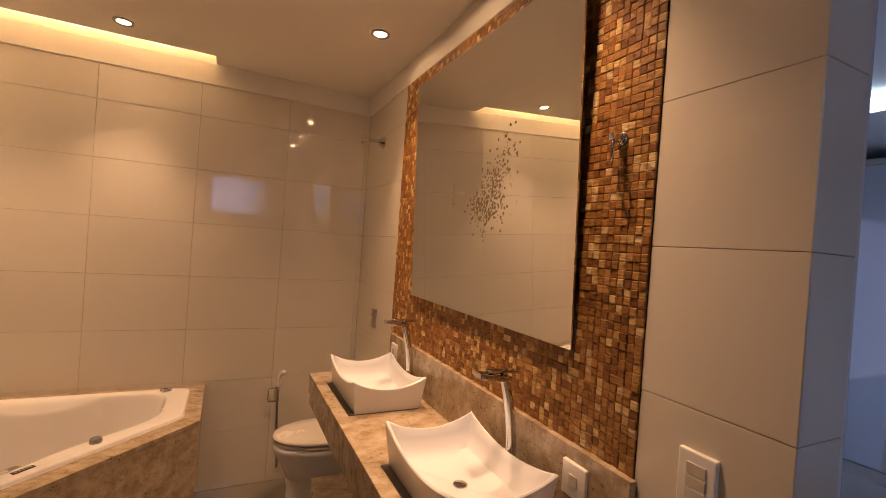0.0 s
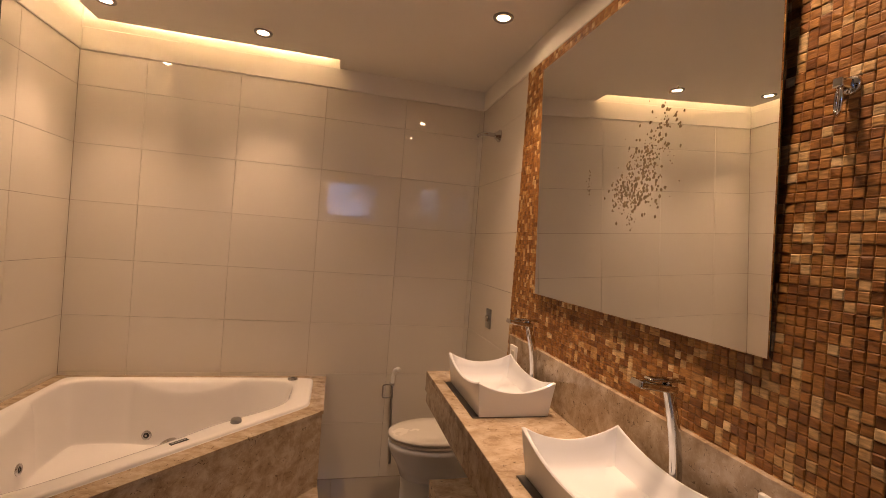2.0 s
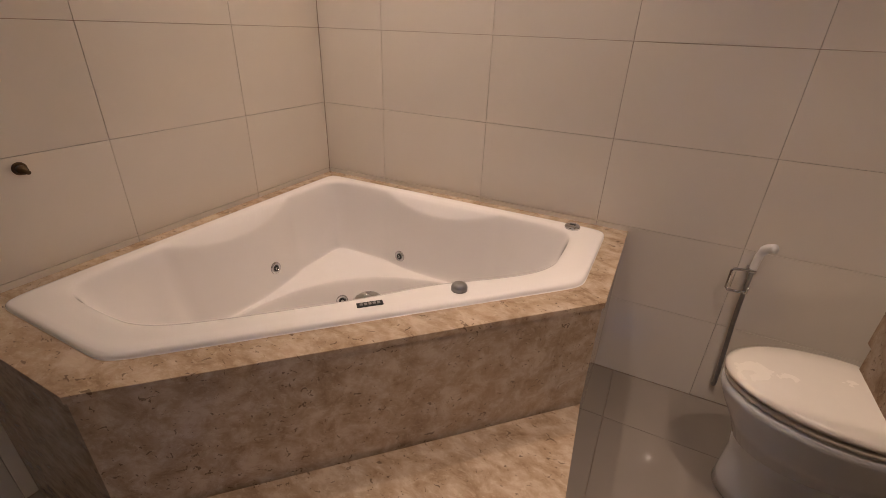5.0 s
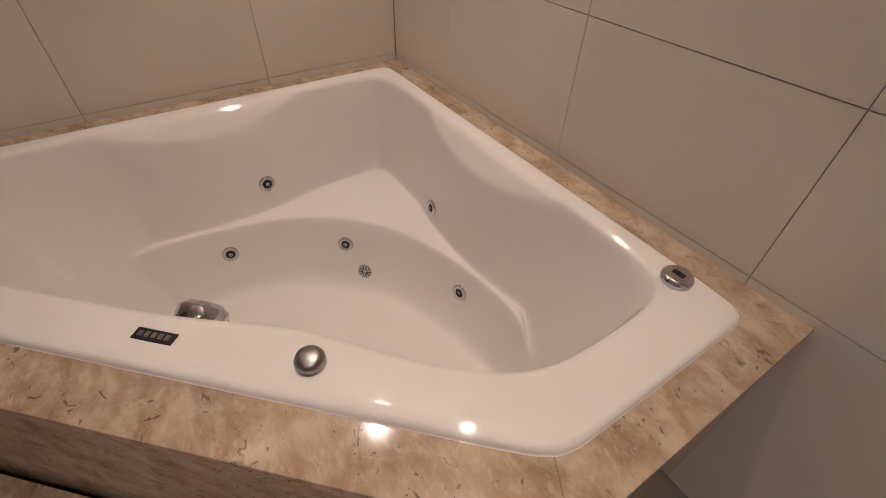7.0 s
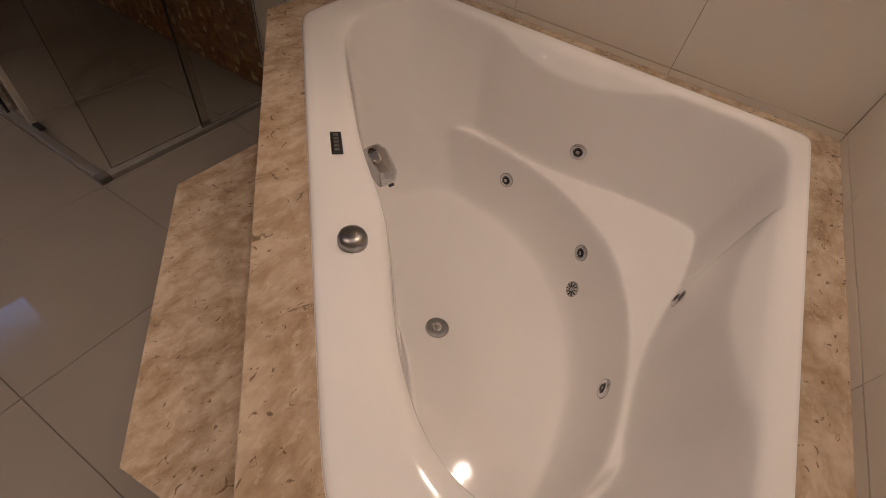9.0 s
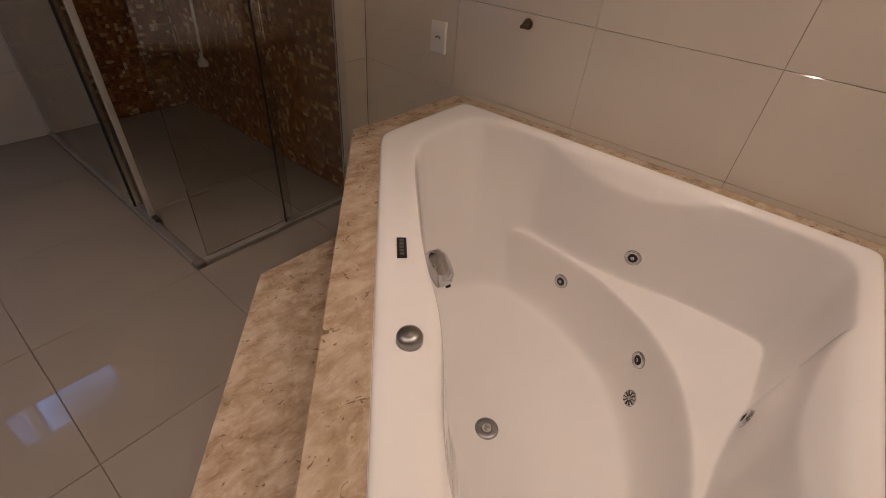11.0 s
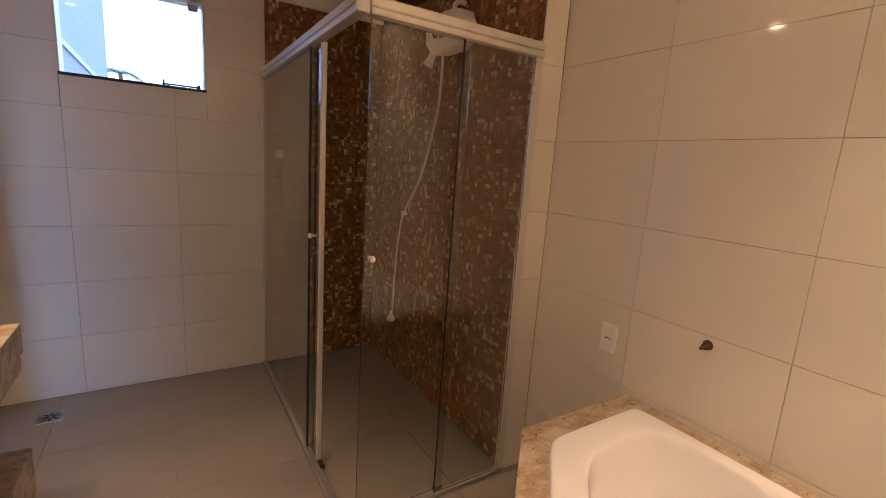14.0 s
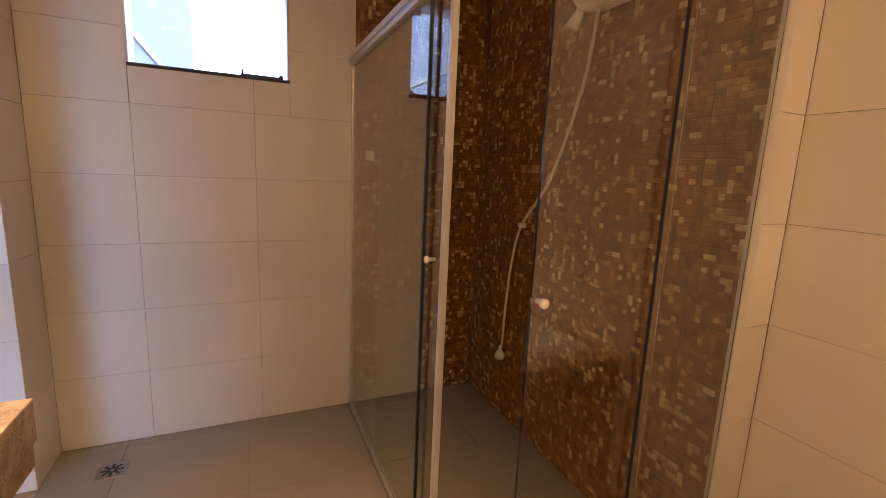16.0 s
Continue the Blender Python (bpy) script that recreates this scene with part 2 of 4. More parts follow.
def revolve(profile, steps=32, m=None, caps=True):
    """A turned shape from (radius, height) pairs, closed at both ends."""
    bm = bmesh.new()
    rings = []
    for r, h in profile:
        rings.append([bm.verts.new((r * math.cos(2 * math.pi * i / steps), r * math.sin(2 * math.pi * i / steps), h)) for i in range(steps)])
    for a, b in zip(rings, rings[1:]):
        for i in range(steps):
            bm.faces.new((a[i], a[(i + 1) % steps], b[(i + 1) % steps], b[i]))
    if caps:
        bm.faces.new(rings[0][::-1])
        bm.faces.new(rings[-1])
    bmesh.ops.recalc_face_normals(bm, faces=bm.faces)
    if m is not None:
        bm.transform(m)
    return bm


def tube(points, radius, steps=12, flat=1.0):
    """A round or flattened bar swept along points."""
    bm = bmesh.new()
    pts = [Vector(p) for p in points]
    rings = []
    side = None
    for i, p in enumerate(pts):
        d = (pts[min(i + 1, len(pts) - 1)] - pts[max(i - 1, 0)]).normalized()
        if side is None:
            side = d.cross(Vector((0, 0, 1)) if abs(d.z) < 0.9 else Vector((0, 1, 0))).normalized()
        side = (side - d * side.dot(d)).normalized()
        up = side.cross(d)
        rad = radius[i] if isinstance(radius, (list, tuple)) else radius
        rings.append([bm.verts.new(p + side * math.cos(2 * math.pi * k / steps) * rad + up * math.sin(2 * math.pi * k / steps) * rad * flat) for k in range(steps)])
    for a, b in zip(rings, rings[1:]):
        for i in range(steps):
            bm.faces.new((a[i], a[(i + 1) % steps], b[(i + 1) % steps], b[i]))
    bm.faces.new(rings[0][::-1])
    bm.faces.new(rings[-1])
    bmesh.ops.recalc_face_normals(bm, faces=bm.faces)
    return bm


def prism(poly, z0, z1, bevel=0.0):
    """An upright slab over a plan polygon."""
    bm = bmesh.new()
    lo = [bm.verts.new((x, y, z0)) for x, y in poly]
    hi = [bm.verts.new((x, y, z1)) for x, y in poly]
    bm.faces.new(lo[::-1])
    top = bm.faces.new(hi)
    n = len(poly)
    for i in range(n):
        bm.faces.new((lo[i], lo[(i + 1) % n], hi[(i + 1) % n], hi[i]))
    bmesh.ops.recalc_face_normals(bm, faces=bm.faces)
    if bevel:
        bmesh.ops.bevel(bm, geom=list(top.edges), offset=bevel, segments=2, profile=0.6, affect="EDGES")
    return bm


def spline(points, n):
    """A smooth line through points."""
    pts = [Vector(p) for p in points]
    out = []
    for i in range(len(pts) - 1):
        p0, p1, p2, p3 = pts[max(i - 1, 0)], pts[i], pts[i + 1], pts[min(i + 2, len(pts) - 1)]
        for k in range(n):
            t = k / n
            out.append(0.5 * (2 * p1 + (p2 - p0) * t + (2 * p0 - 5 * p1 + 4 * p2 - p3) * t * t + (3 * p1 - p0 - 3 * p2 + p3) * t ** 3))
    out.append(pts[-1])
    return out


# ---- structure ----
W, L = 2.44, 3.84          # room: x 0..W, y -L..0
TOP = 2.51                 # top of the wall tiles
T = 0.008                  # tile thickness
DOOR0, DOOR1 = -2.73, -3.55
STUB_X, STUB_Y = 0.135, -2.065
FZ = -0.04                 # floor level
WIN = (1.318, 2.045, 1.865, 2.40)


def structure(name, bm, mat, label, category="wall"):
    return tagged(part(name, bm, mat), label, category, kind="structure")


floor = structure("floor", box(-0.15, W + 0.15, -L - 0.15, 0.15, -0.16, FZ - T), GROUT, "polished beige porcelain floor with thin dark joints", "floor")
wall_north = structure("wall_north", box(-0.15, W + 0.15, 0.0 + T, 0.15, FZ - T, 2.85), GROUT, "wall of glossy cream ceramic tiles behind the bathtub")
wall_west = structure("wall_west", box(-0.15, -T, -L - 0.15, T, FZ - T, 2.85), GROUT, "wall of glossy cream ceramic tiles beside the bathtub")
bm = box(-0.15, WIN[0], -L - 0.15, -L - T, FZ - T, 2.85)
add_box(bm, WIN[1], W + 0.15, -L - 0.15, -L - T, FZ - T, 2.85)
add_box(bm, WIN[0], WIN[1], -L - 0.15, -L - T, FZ - T, WIN[2])
add_box(bm, WIN[0], WIN[1], -L - 0.15, -L - T, WIN[3], 2.85)
wall_south = structure("wall_south", bm, GROUT, "wall of glossy cream ceramic tiles with a small high window")
bm = box(W + T, W + 0.15 - T, DOOR0 + T, T, FZ - T, 2.85)
add_box(bm, W + T, W + 0.15 - T, -L, DOOR1 - T, FZ - T, 2.85)
add_box(bm, W + T, W + 0.15 - T, DOOR1 - T, DOOR0 + T, 2.50, 2.85)
wall_east = structure("wall_east", bm, GROUT, "wall of cream tiles and mosaic with an open doorway")
shower_wall = structure("shower_wall", box(-T, STUB_X - 0.012, -L - T, STUB_Y - T, FZ - T, 2.7), DARK_BACK, "thickened shower wall covered in dark brown mosaic")

# plaster band above the tiles, and the ceiling with its lit slot over the tub
COVE = 0.15
COVE_X, COVE_Y = 1.44, -1.52
for nm, b4 in (("plaster_band", (0, W, -0.010, T, TOP, CEIL)), ("plaster_band", (-T, 0.010, -L, -0.010, TOP, CEIL)),
               ("plaster_band", (W - 0.010, W + T, -L, -0.010, TOP, CEIL)), ("plaster_band", (0.010, W - 0.010, -L - T, -L + 0.010, TOP, CEIL))):
    tagged(part(nm, box(*b4, 0.003, 1), PLASTER), "smooth white plaster band above the wall tiles", "trim", kind="structure")
bm = box(COVE, W + 0.14, -L - 0.14, -COVE, CEIL, CEIL + 0.06)
add_box(bm, COVE_X, W + 0.14, -COVE, 0.14, CEIL, CEIL + 0.06)
add_box(bm, -0.14, COVE, -L - 0.14, COVE_Y, CEIL, CEIL + 0.06)
ceiling = structure("ceiling", bm, PLASTER, "smooth white plaster ceiling with a lit slot over the bathtub", "ceiling")
bm = box(-0.02, COVE_X + 0.02, -0.3, 0.02, CEIL + 0.16, CEIL + 0.2)
add_box(bm, -0.02, 0.3, COVE_Y - 0.02, -0.3, CEIL + 0.16, CEIL + 0.2)
add_box(bm, 0.28, COVE_X + 0.02, -0.32, -0.28, CEIL + 0.06, CEIL + 0.16)
add_box(bm, 0.28, 0.32, COVE_Y - 0.02, -0.32, CEIL + 0.06, CEIL + 0.16)
add_box(bm, COVE_X, COVE_X + 0.03, -0.3, 0.02, CEIL + 0.06, CEIL + 0.16)
add_box(bm, -0.02, 0.3, COVE_Y - 0.03, COVE_Y, CEIL + 0.06, CEIL + 0.16)
add_box(bm, -T, COVE_X, -0.004, T, CEIL, CEIL + 0.16)
add_box(bm, -T, 0.004, COVE_Y, -0.004, CEIL, CEIL + 0.16)
structure("ceiling_cove", bm, PLASTER, "white plaster recess that hides the warm light strip", "ceiling")
structure("ceiling_slab", box(-0.15, W + 0.15, -L - 0.15, 0.15, 2.85, 2.95), PLASTER, "plain slab above the plaster ceiling", "ceiling")
led = thing("led_strip", 0.8, -0.2, CEIL + 0.06, "warm glowing light strip hidden in the ceiling slot", "light")
part("strip", box(0.2, COVE_X - 0.03, -0.215, -0.20, CEIL + 0.062, CEIL + 0.07), LED, led)
part("strip", box(0.20, 0.215, COVE_Y + 0.05, -0.22, CEIL + 0.062, CEIL + 0.07), LED, led)


def downlight(x, y):
    d = thing("ceiling_spotlight", x, y, CEIL, "small round recessed ceiling spotlight, lit, warm white", "ceiling light", "ceiling spotlights")
    part("ring", revolve([(0.030, -0.006), (0.040, -0.010), (0.046, -0.008), (0.049, -0.002), (0.049, 0.0), (0.030, 0.0)], 32, pose(x, y, CEIL), False), STEEL, d, "brushed metal ring", True)
    part("diffuser", revolve([(0.001, -0.004), (0.029, -0.004), (0.029, 0.0), (0.001, 0.0)], 24, pose(x, y, CEIL)), BULB, d, "glowing lamp face")


for sx_, sy_ in SPOTS:
    downlight(sx_, sy_)

# ---- bathtub with its marble deck ----
DECK = 0.640
DK = 1.497
deck_poly = [(0.0, 0.0), (DK, 0.0), (DK, -0.587), (0.565, -1.519), (0.0, -1.519)]
surround = thing("bathtub_surround", 0.7, -0.7, 0, "beige marble surround boxing in the corner bathtub", "bathtub surround")
inner = [(0.11, -0.11), (1.385, -0.11), (1.385, -0.52), (0.52, -1.385), (0.11, -1.385)]
for i, nm in enumerate(("top_slab",) * 5):
    a, b = deck_poly[i], deck_poly[(i + 1) % 5]
    c, d = inner[(i + 1) % 5], inner[i]
    part(nm, prism([a, b, c, d], DECK - 0.02, DECK, 0.002), MARBLE, surround)
in2 = DK - 0.006
f2 = [(in2, -0.003), (in2, -0.585), (0.563, -1.513), (0.003, -1.513)]
for (ax, ay), (bx, by) in zip(f2, f2[1:]):
    d = Vector((bx - ax, by - ay)).normalized()
    nrm = Vector((d.y, -d.x)) * 0.02
    part("front_slab", prism([(ax, ay), (bx, by), (bx + nrm.x, by + nrm.y), (ax + nrm.x, ay + nrm.y)], FZ, DECK - 0.02), MARBLE, surround)

STEP_Z = 0.25
step = thing("bathtub_step", 1.2, -1.2, 0, "beige marble step in front of the bathtub", "step")
part("tread", prism([(1.4925, -0.600), (1.525, -0.965), (0.980, -1.530), (0.579, -1.514)], STEP_Z - 0.02, STEP_Z, 0.002), MARBLE, step)
part("riser", prism([(1.489, -0.603), (1.516, -0.961), (0.977, -1.520), (0.583, -1.504)], FZ, STEP_Z - 0.02), MARBLE, step)


def uv_to_xy(u, v):
    return (u + v) / math.sqrt(2), -(u - v) / math.sqrt(2)


def clip_radius(cx, cy, th, planes):
    """Distances from a centre along a direction to some half planes a*x + b*y <= c."""
    best = []
    for a, b, c in planes:
        k = a * math.cos(th) + b * math.sin(th)
        if k > 1e-6:
            best.append((c - a * cx - b * cy) / k)
    return best


def soft_min(vals, p):
    m = min(vals)
    return (sum((v / m) ** -p for v in vals)) ** (-1.0 / p) * m


def smooth(a, b, x):
    t = np.clip((x - a) / (b - a), 0, 1)
    return t * t * (3 - 2 * t)


tub = thing("bathtub", 0.7, -0.7, 0.2, "white acrylic corner whirlpool bathtub sunk in marble", "bathtub")
S2 = math.sqrt(0.5)
FLOOR_Z, SEAT_Z, RIM_Z = 0.055, 0.30, 0.652
OUT = [(-1, 0, -0.078), (0, 1, -0.078), (1, 0, 1.422), (0, -1, 1.422), (S2, -S2, 1.955 * S2)]
LIP = [(-1, 0, -0.122), (0, 1, -0.122), (1, 0, 1.315), (0, -1, 1.315), (S2, -S2, 1.94 * S2 - 0.090)]
CU = 0.92
CX, CY = uv_to_xy(CU, 0)


def seat_front(v):
    """Front edge of the corner seat, an arc across the tub."""
    return 0.572 + 0.26 * (v / 0.545) ** 2


def tub_height(x, y, gap, bed):
    """The inside of the tub over plan positions; gap is the distance to the lip, bed that to the flat floor."""
    u, v = (x - y) * S2, (x + y) * S2
    top = RIM_Z - 0.006
    rolled = np.sqrt(gap ** 2 + 0.010 ** 2) - 0.010
    q = np.clip(rolled / 0.085, 0, 1)
    z = FLOOR_Z + (top - FLOOR_Z) * (1 - q) ** 1.6
    # sloping back rests at both ends
    q = rolled / (rolled + bed + 1e-6)
    z = np.maximum(z, FLOOR_Z + (top - FLOOR_Z) * (1 - q) ** 1.8 * smooth(0.40, 0.64, np.abs(v)))
    # head rests: scalloped facets below the rim along both walls
    for t, other in ((-y, x), (x, -y)):
        w = 0.038 * np.clip(1 - ((t - 0.72) / 0.29) ** 2, 0, 1)
        facet = top - 1.6 * rolled - 9.0 * np.clip(rolled - w, 0, None)
        z = np.where((w > 0.003) & (other < 0.4), np.maximum(z, facet), z)
    ahead = u - seat_front(v)
    s = np.clip(ahead / 0.105, 0, 1)
    fade = 1 - smooth(0.585, 0.66, np.abs(v))
    seat = FLOOR_Z + (SEAT_Z - FLOOR_Z) * (1 - s) ** 3.0 * fade
    seat = seat + 0.008 * smooth(0.0, 0.25, -ahead) * fade
    return np.maximum(z, seat)


N, R_IN = 440, 170
ths = [2 * math.pi * i / N for i in range(N)]
r_out = np.array([soft_min(clip_radius(CX, CY, th, OUT), 46) for th in ths])
r_lip = np.array([soft_min(clip_radius(CX, CY, th, LIP), 13) for th in ths])
cs, sn = np.cos(ths), np.sin(ths)
across, outward = r_lip * (cs + sn) * S2, (cs - sn) > 0.3
r_lip = np.where(outward, r_lip * (1 - 0.062 * np.exp(-((across - 0.20) / 0.18) ** 2)), r_lip)
fine = np.arange(N * 4) / 4.0
fine_r = np.interp(fine, np.arange(N + 1), np.append(r_lip, r_lip[0]))
lip_xy = np.stack([CX + fine_r * np.cos(fine * 2 * math.pi / N), CY + fine_r * np.sin(fine * 2 * math.pi / N)], 1)
bed_xy = []
for th in ths:
    c, d = math.cos(th), math.sin(th)
    bed_xy.append(uv_to_xy(0.945 + 0.265 * math.copysign(abs(c) ** 0.8, c), 0.03 + 0.54 * math.copysign(abs(d) ** 0.8, d)))
bed_xy = np.array(bed_xy)


def nearest(pts, line):
    return np.sqrt(((pts[:, None, :] - line[None]) ** 2).sum(2)).min(1)


bm = bmesh.new()
rings = []
for j in range(R_IN + 10):
    if j <= R_IN:
        t = j / R_IN
        r = r_lip * (0.7 * t + 0.3 * (1 - (1 - t) ** 2.2))
        x, y = CX + r * cs, CY + r * sn
        pts = np.stack([x, y], 1)
        gap = nearest(pts, lip_xy) * (j < R_IN)
        u_, v_ = (x - y) * S2 - 0.945, (x + y) * S2 - 0.03
        inside = np.abs(u_ / 0.265) ** 2.5 + np.abs(v_ / 0.54) ** 2.5 < 1
        z = tub_height(x, y, gap, np.where(inside, 0, nearest(pts, bed_xy)))
    else:
        f, h = [(0.10, -0.002), (0.25, 0.001), (0.5, 0.002), (0.75, 0.003), (0.90, 0.003), (0.96, 0.0), (0.985, -0.006), (1.0, -0.014), (1.0, DECK - RIM_Z)][j - R_IN - 1]
        r = r_lip + (r_out - r_lip) * f
        x, y, z = CX + r * cs, CY + r * sn, np.full(N, RIM_Z + h)
    rings.append([bm.verts.new(p) for p in zip(x.tolist(), y.tolist(), z.tolist())])
bmesh.ops.remove_doubles(bm, verts=rings[0], dist=0.001)
centre = [v for v in rings[0] if v.is_valid][0]
for i in range(N):
    bm.faces.new((centre, rings[1][i], rings[1][(i + 1) % N]))
for a, b in zip(rings[1:], rings[2:]):
    for i in range(N):
        bm.faces.new((a[i], b[i], b[(i + 1) % N], a[(i + 1) % N]))
inner_verts = [v for r_ in rings[4:R_IN + 2] for v in r_]
for _ in range(8):
    bmesh.ops.smooth_vert(bm, verts=inner_verts, factor=0.4, use_axis_x=False, use_axis_y=False, use_axis_z=True)
bmesh.ops.recalc_face_normals(bm, faces=bm.faces)
shell = part("shell", bm, ACRYLIC, tub, "moulded white acrylic shell with a corner seat", True)


def surface(ob, x, y):
    """Height and normal of the shell under a plan position."""
    bpy.context.view_layer.update()
    hit, loc, nor, _ = ob.ray_cast(ob.matrix_world.inverted() @ Vector((x, y, 2)), (0, 0, -1))
    return ob.matrix_world @ loc, nor


def aim(loc, nor):
    return Matrix.Translation(loc) @ nor.to_track_quat("Z", "Y").to_matrix().to_4x4()


def along(ob, start, way):
    """The first point of ob from a start along a way, and its normal."""
    bpy.context.view_layer.update()
    hit, loc, nor, _ = ob.ray_cast(ob.matrix_world.inverted() @ Vector(start), way)
    return ob.matrix_world @ loc, nor


def jet(loc, nor):
    m = aim(loc, nor)
    body = part("jet", revolve([(0.013, 0.001), (0.014, 0.006), (0.019, 0.008), (0.025, 0.006), (0.027, 0.001), (0.027, -0.006), (0.013, -0.006)], 28, m, False), CHROME, tub, "chrome whirlpool jet", True)
    part("nozzle", revolve([(0.0065, 0.008), (0.010, 0.0085), (0.0128, 0.005), (0.0128, -0.004), (0.0065, -0.004)], 20, m, False), BLACK, body, "black nozzle", True)
    part("nozzle_core", revolve([(0.002, 0.007), (0.0055, 0.006), (0.0055, -0.002), (0.002, -0.002)], 16, m), CHROME, body)


INTO = Vector((-S2, S2, 0))
for v in (-0.395, -0.035, 0.395):
    jet(*along(shell, (*uv_to_xy(1.0, v), 0.205), INTO))
for m in (((0.7, -0.606, 0.395), (-1, 0, 0)), ((0.540, -0.7, 0.355), (0, 1, 0))):
    jet(*along(shell, *m))
loc, nor = along(shell, (*uv_to_xy(0.95, 0.035), 0.110), INTO)
m = aim(loc, nor)
suction = part("suction_grille", revolve([(0.001, 0.006), (0.018, 0.005), (0.026, 0.002), (0.026, -0.004), (0.001, -0.004)], 28, m), CHROME, tub, "round chrome suction grille", True)
for i in range(10):
    bm = box(0.007, 0.022, -0.0012, 0.0012, 0.004, 0.0072)
    bm.transform(m @ pose(0, 0, 0, 0, 0, i * 36))
    part("slot", bm, BLACK, suction)
loc, nor = surface(shell, *uv_to_xy(1.066, 0.080))
m = aim(loc, nor)
drain = part("drain", revolve([(0.016, 0.001), (0.030, 0.004), (0.035, 0.001), (0.035, -0.004), (0.016, -0.004)], 32, m), STEEL, tub, "round metal drain", True)
part("plug", revolve([(0.001, 0.010), (0.012, 0.009), (0.016, 0.004), (0.016, -0.003), (0.001, -0.003)], 24, m), CHROME, drain, "", True)


def rim_knob(name, u, v, r, h, label, mat):
    x, y = uv_to_xy(u, v)
    return part(name, revolve([(0.001, h), (r * 0.55, h), (r * 0.86, h * 0.85), (r, h * 0.5), (r, 0), (r * 0.5, -0.004), (0.001, -0.004)], 36, pose(x, y, RIM_Z + 0.002)), mat, tub, label, True)


rim_knob("knob", 1.317, 0.245, 0.024, 0.022, "round brushed metal control knob", STEEL)
air = rim_knob("air_control", 1.0, 0.835, 0.030, 0.014, "round chrome air control", CHROME)
ax_, ay_ = uv_to_xy(1.0, 0.835)
part("air_slot", box(ax_ - 0.012, ax_ + 0.012, ay_ - 0.006, ay_ + 0.006, RIM_Z + 0.014, RIM_Z + 0.0175, 0.001, 1), BLACK, air)
bm = box(-0.036, 0.036, -0.011, 0.011, 0, 0.003, 0.001, 1)
bm.transform(pose(*uv_to_xy(1.325, -0.018), RIM_Z + 0.002, 0, 0, 45))
badge = part("badge", bm, BLACK, tub, "small black maker's plate with pale lettering")
for i in range(5):
    bm = box(-0.028 + i * 0.012, -0.020 + i * 0.012, -0.005, 0.005, 0.003, 0.0042)
    bm.transform(pose(*uv_to_xy(1.325, -0.018), RIM_Z + 0.002, 0, 0, 45))
    part("letter_bar", bm, STEEL, badge)
sx_, sy_ = uv_to_xy(1.250, -0.012)
spout_pose = Matrix.Translation((sx_, sy_, RIM_Z - 0.058)) @ Vector((-S2 * 0.88, S2 * 0.88, 0.47)).to_track_quat("Z", "Y").to_matrix().to_4x4()
disc = [(0.001, 0.040), (0.020, 0.040), (0.030, 0.038), (0.034, 0.033), (0.040, 0.031), (0.044, 0.026), (0.0445, 0.004), (0.042, -0.004), (0.001, -0.006)]
spout = part("spout", revolve(disc, 40, spout_pose), CHROME, tub, "thick round chrome spout below the rim", True)
bm = box(-0.026, 0.026, -0.0445, -0.036, 0.010, 0.022, 0.001, 1)
bm.transform(spout_pose)
part("spout_slot", bm, BLACK, spout)

# ---- vanity ----
CT = 0.902
CX0, CY0, CY1 = 1.995, -0.752, -2.428
counter = thing("vanity_counter", 2.2, -1.6, 0.75, "long beige marble vanity counter fixed to the mosaic wall", "counter")
part("countertop", box(CX0, W - 0.002, CY1, CY0, CT - 0.03, CT, 0.002, 1), MARBLE, counter)
part("apron", box(CX0 + 0.001, CX0 + 0.022, CY1 + 0.001, CY0 - 0.001, CT - 0.10, CT - 0.031), MARBLE, counter)
part("apron", box(CX0 + 0.008, CX0 + 0.028, CY1 + 0.006, CY0 - 0.006, CT - 0.160, CT - 0.102), MARBLE, counter, "lower recessed marble band")
for y0, y1 in ((CY1 + 0.001, CY1 + 0.021), (CY0 - 0.021, CY0 - 0.001)):
    part("end_panel", box(CX0 + 0.023, W - 0.002, y0, y1, CT - 0.10, CT - 0.031), MARBLE, counter)
for y0, y1 in ((CY1 + 0.007, CY1 + 0.026), (CY0 - 0.026, CY0 - 0.007)):
    part("end_panel", box(CX0 + 0.029, W - 0.002, y0, y1, CT - 0.160, CT - 0.102), MARBLE, counter)
part("underside", box(CX0 + 0.03, W - 0.002, CY1 + 0.028, CY0 - 0.028, CT - 0.158, CT - 0.12), MARBLE, counter)
part("backsplash", box(W - 0.022, W - 0.002, CY1, CY0 - 0.04, CT + 0.001, 1.112, 0.002, 1), MARBLE, counter, "low marble backsplash")

shelf = thing("marble_shelf", 2.2, -1.6, 0.28, "thick beige marble shelf below the vanity counter", "shelf")
part("top_slab", box(1.995, W - 0.002, -2.40, -0.985, 0.44, 0.462, 0.002, 1), MARBLE, shelf)
part("front_band", box(1.997, 2.018, -2.398, -0.987, 0.28, 0.439), MARBLE, shelf)
part("end_band", box(2.019, W - 0.002, -1.008, -0.988, 0.28, 0.439), MARBLE, shelf)
part("end_band", box(2.019, W - 0.002, -2.397, -2.377, 0.28, 0.439), MARBLE, shelf)
part("bottom_slab", box(2.02, W - 0.002, -2.375, -1.01, 0.285, 0.30), MARBLE, shelf)


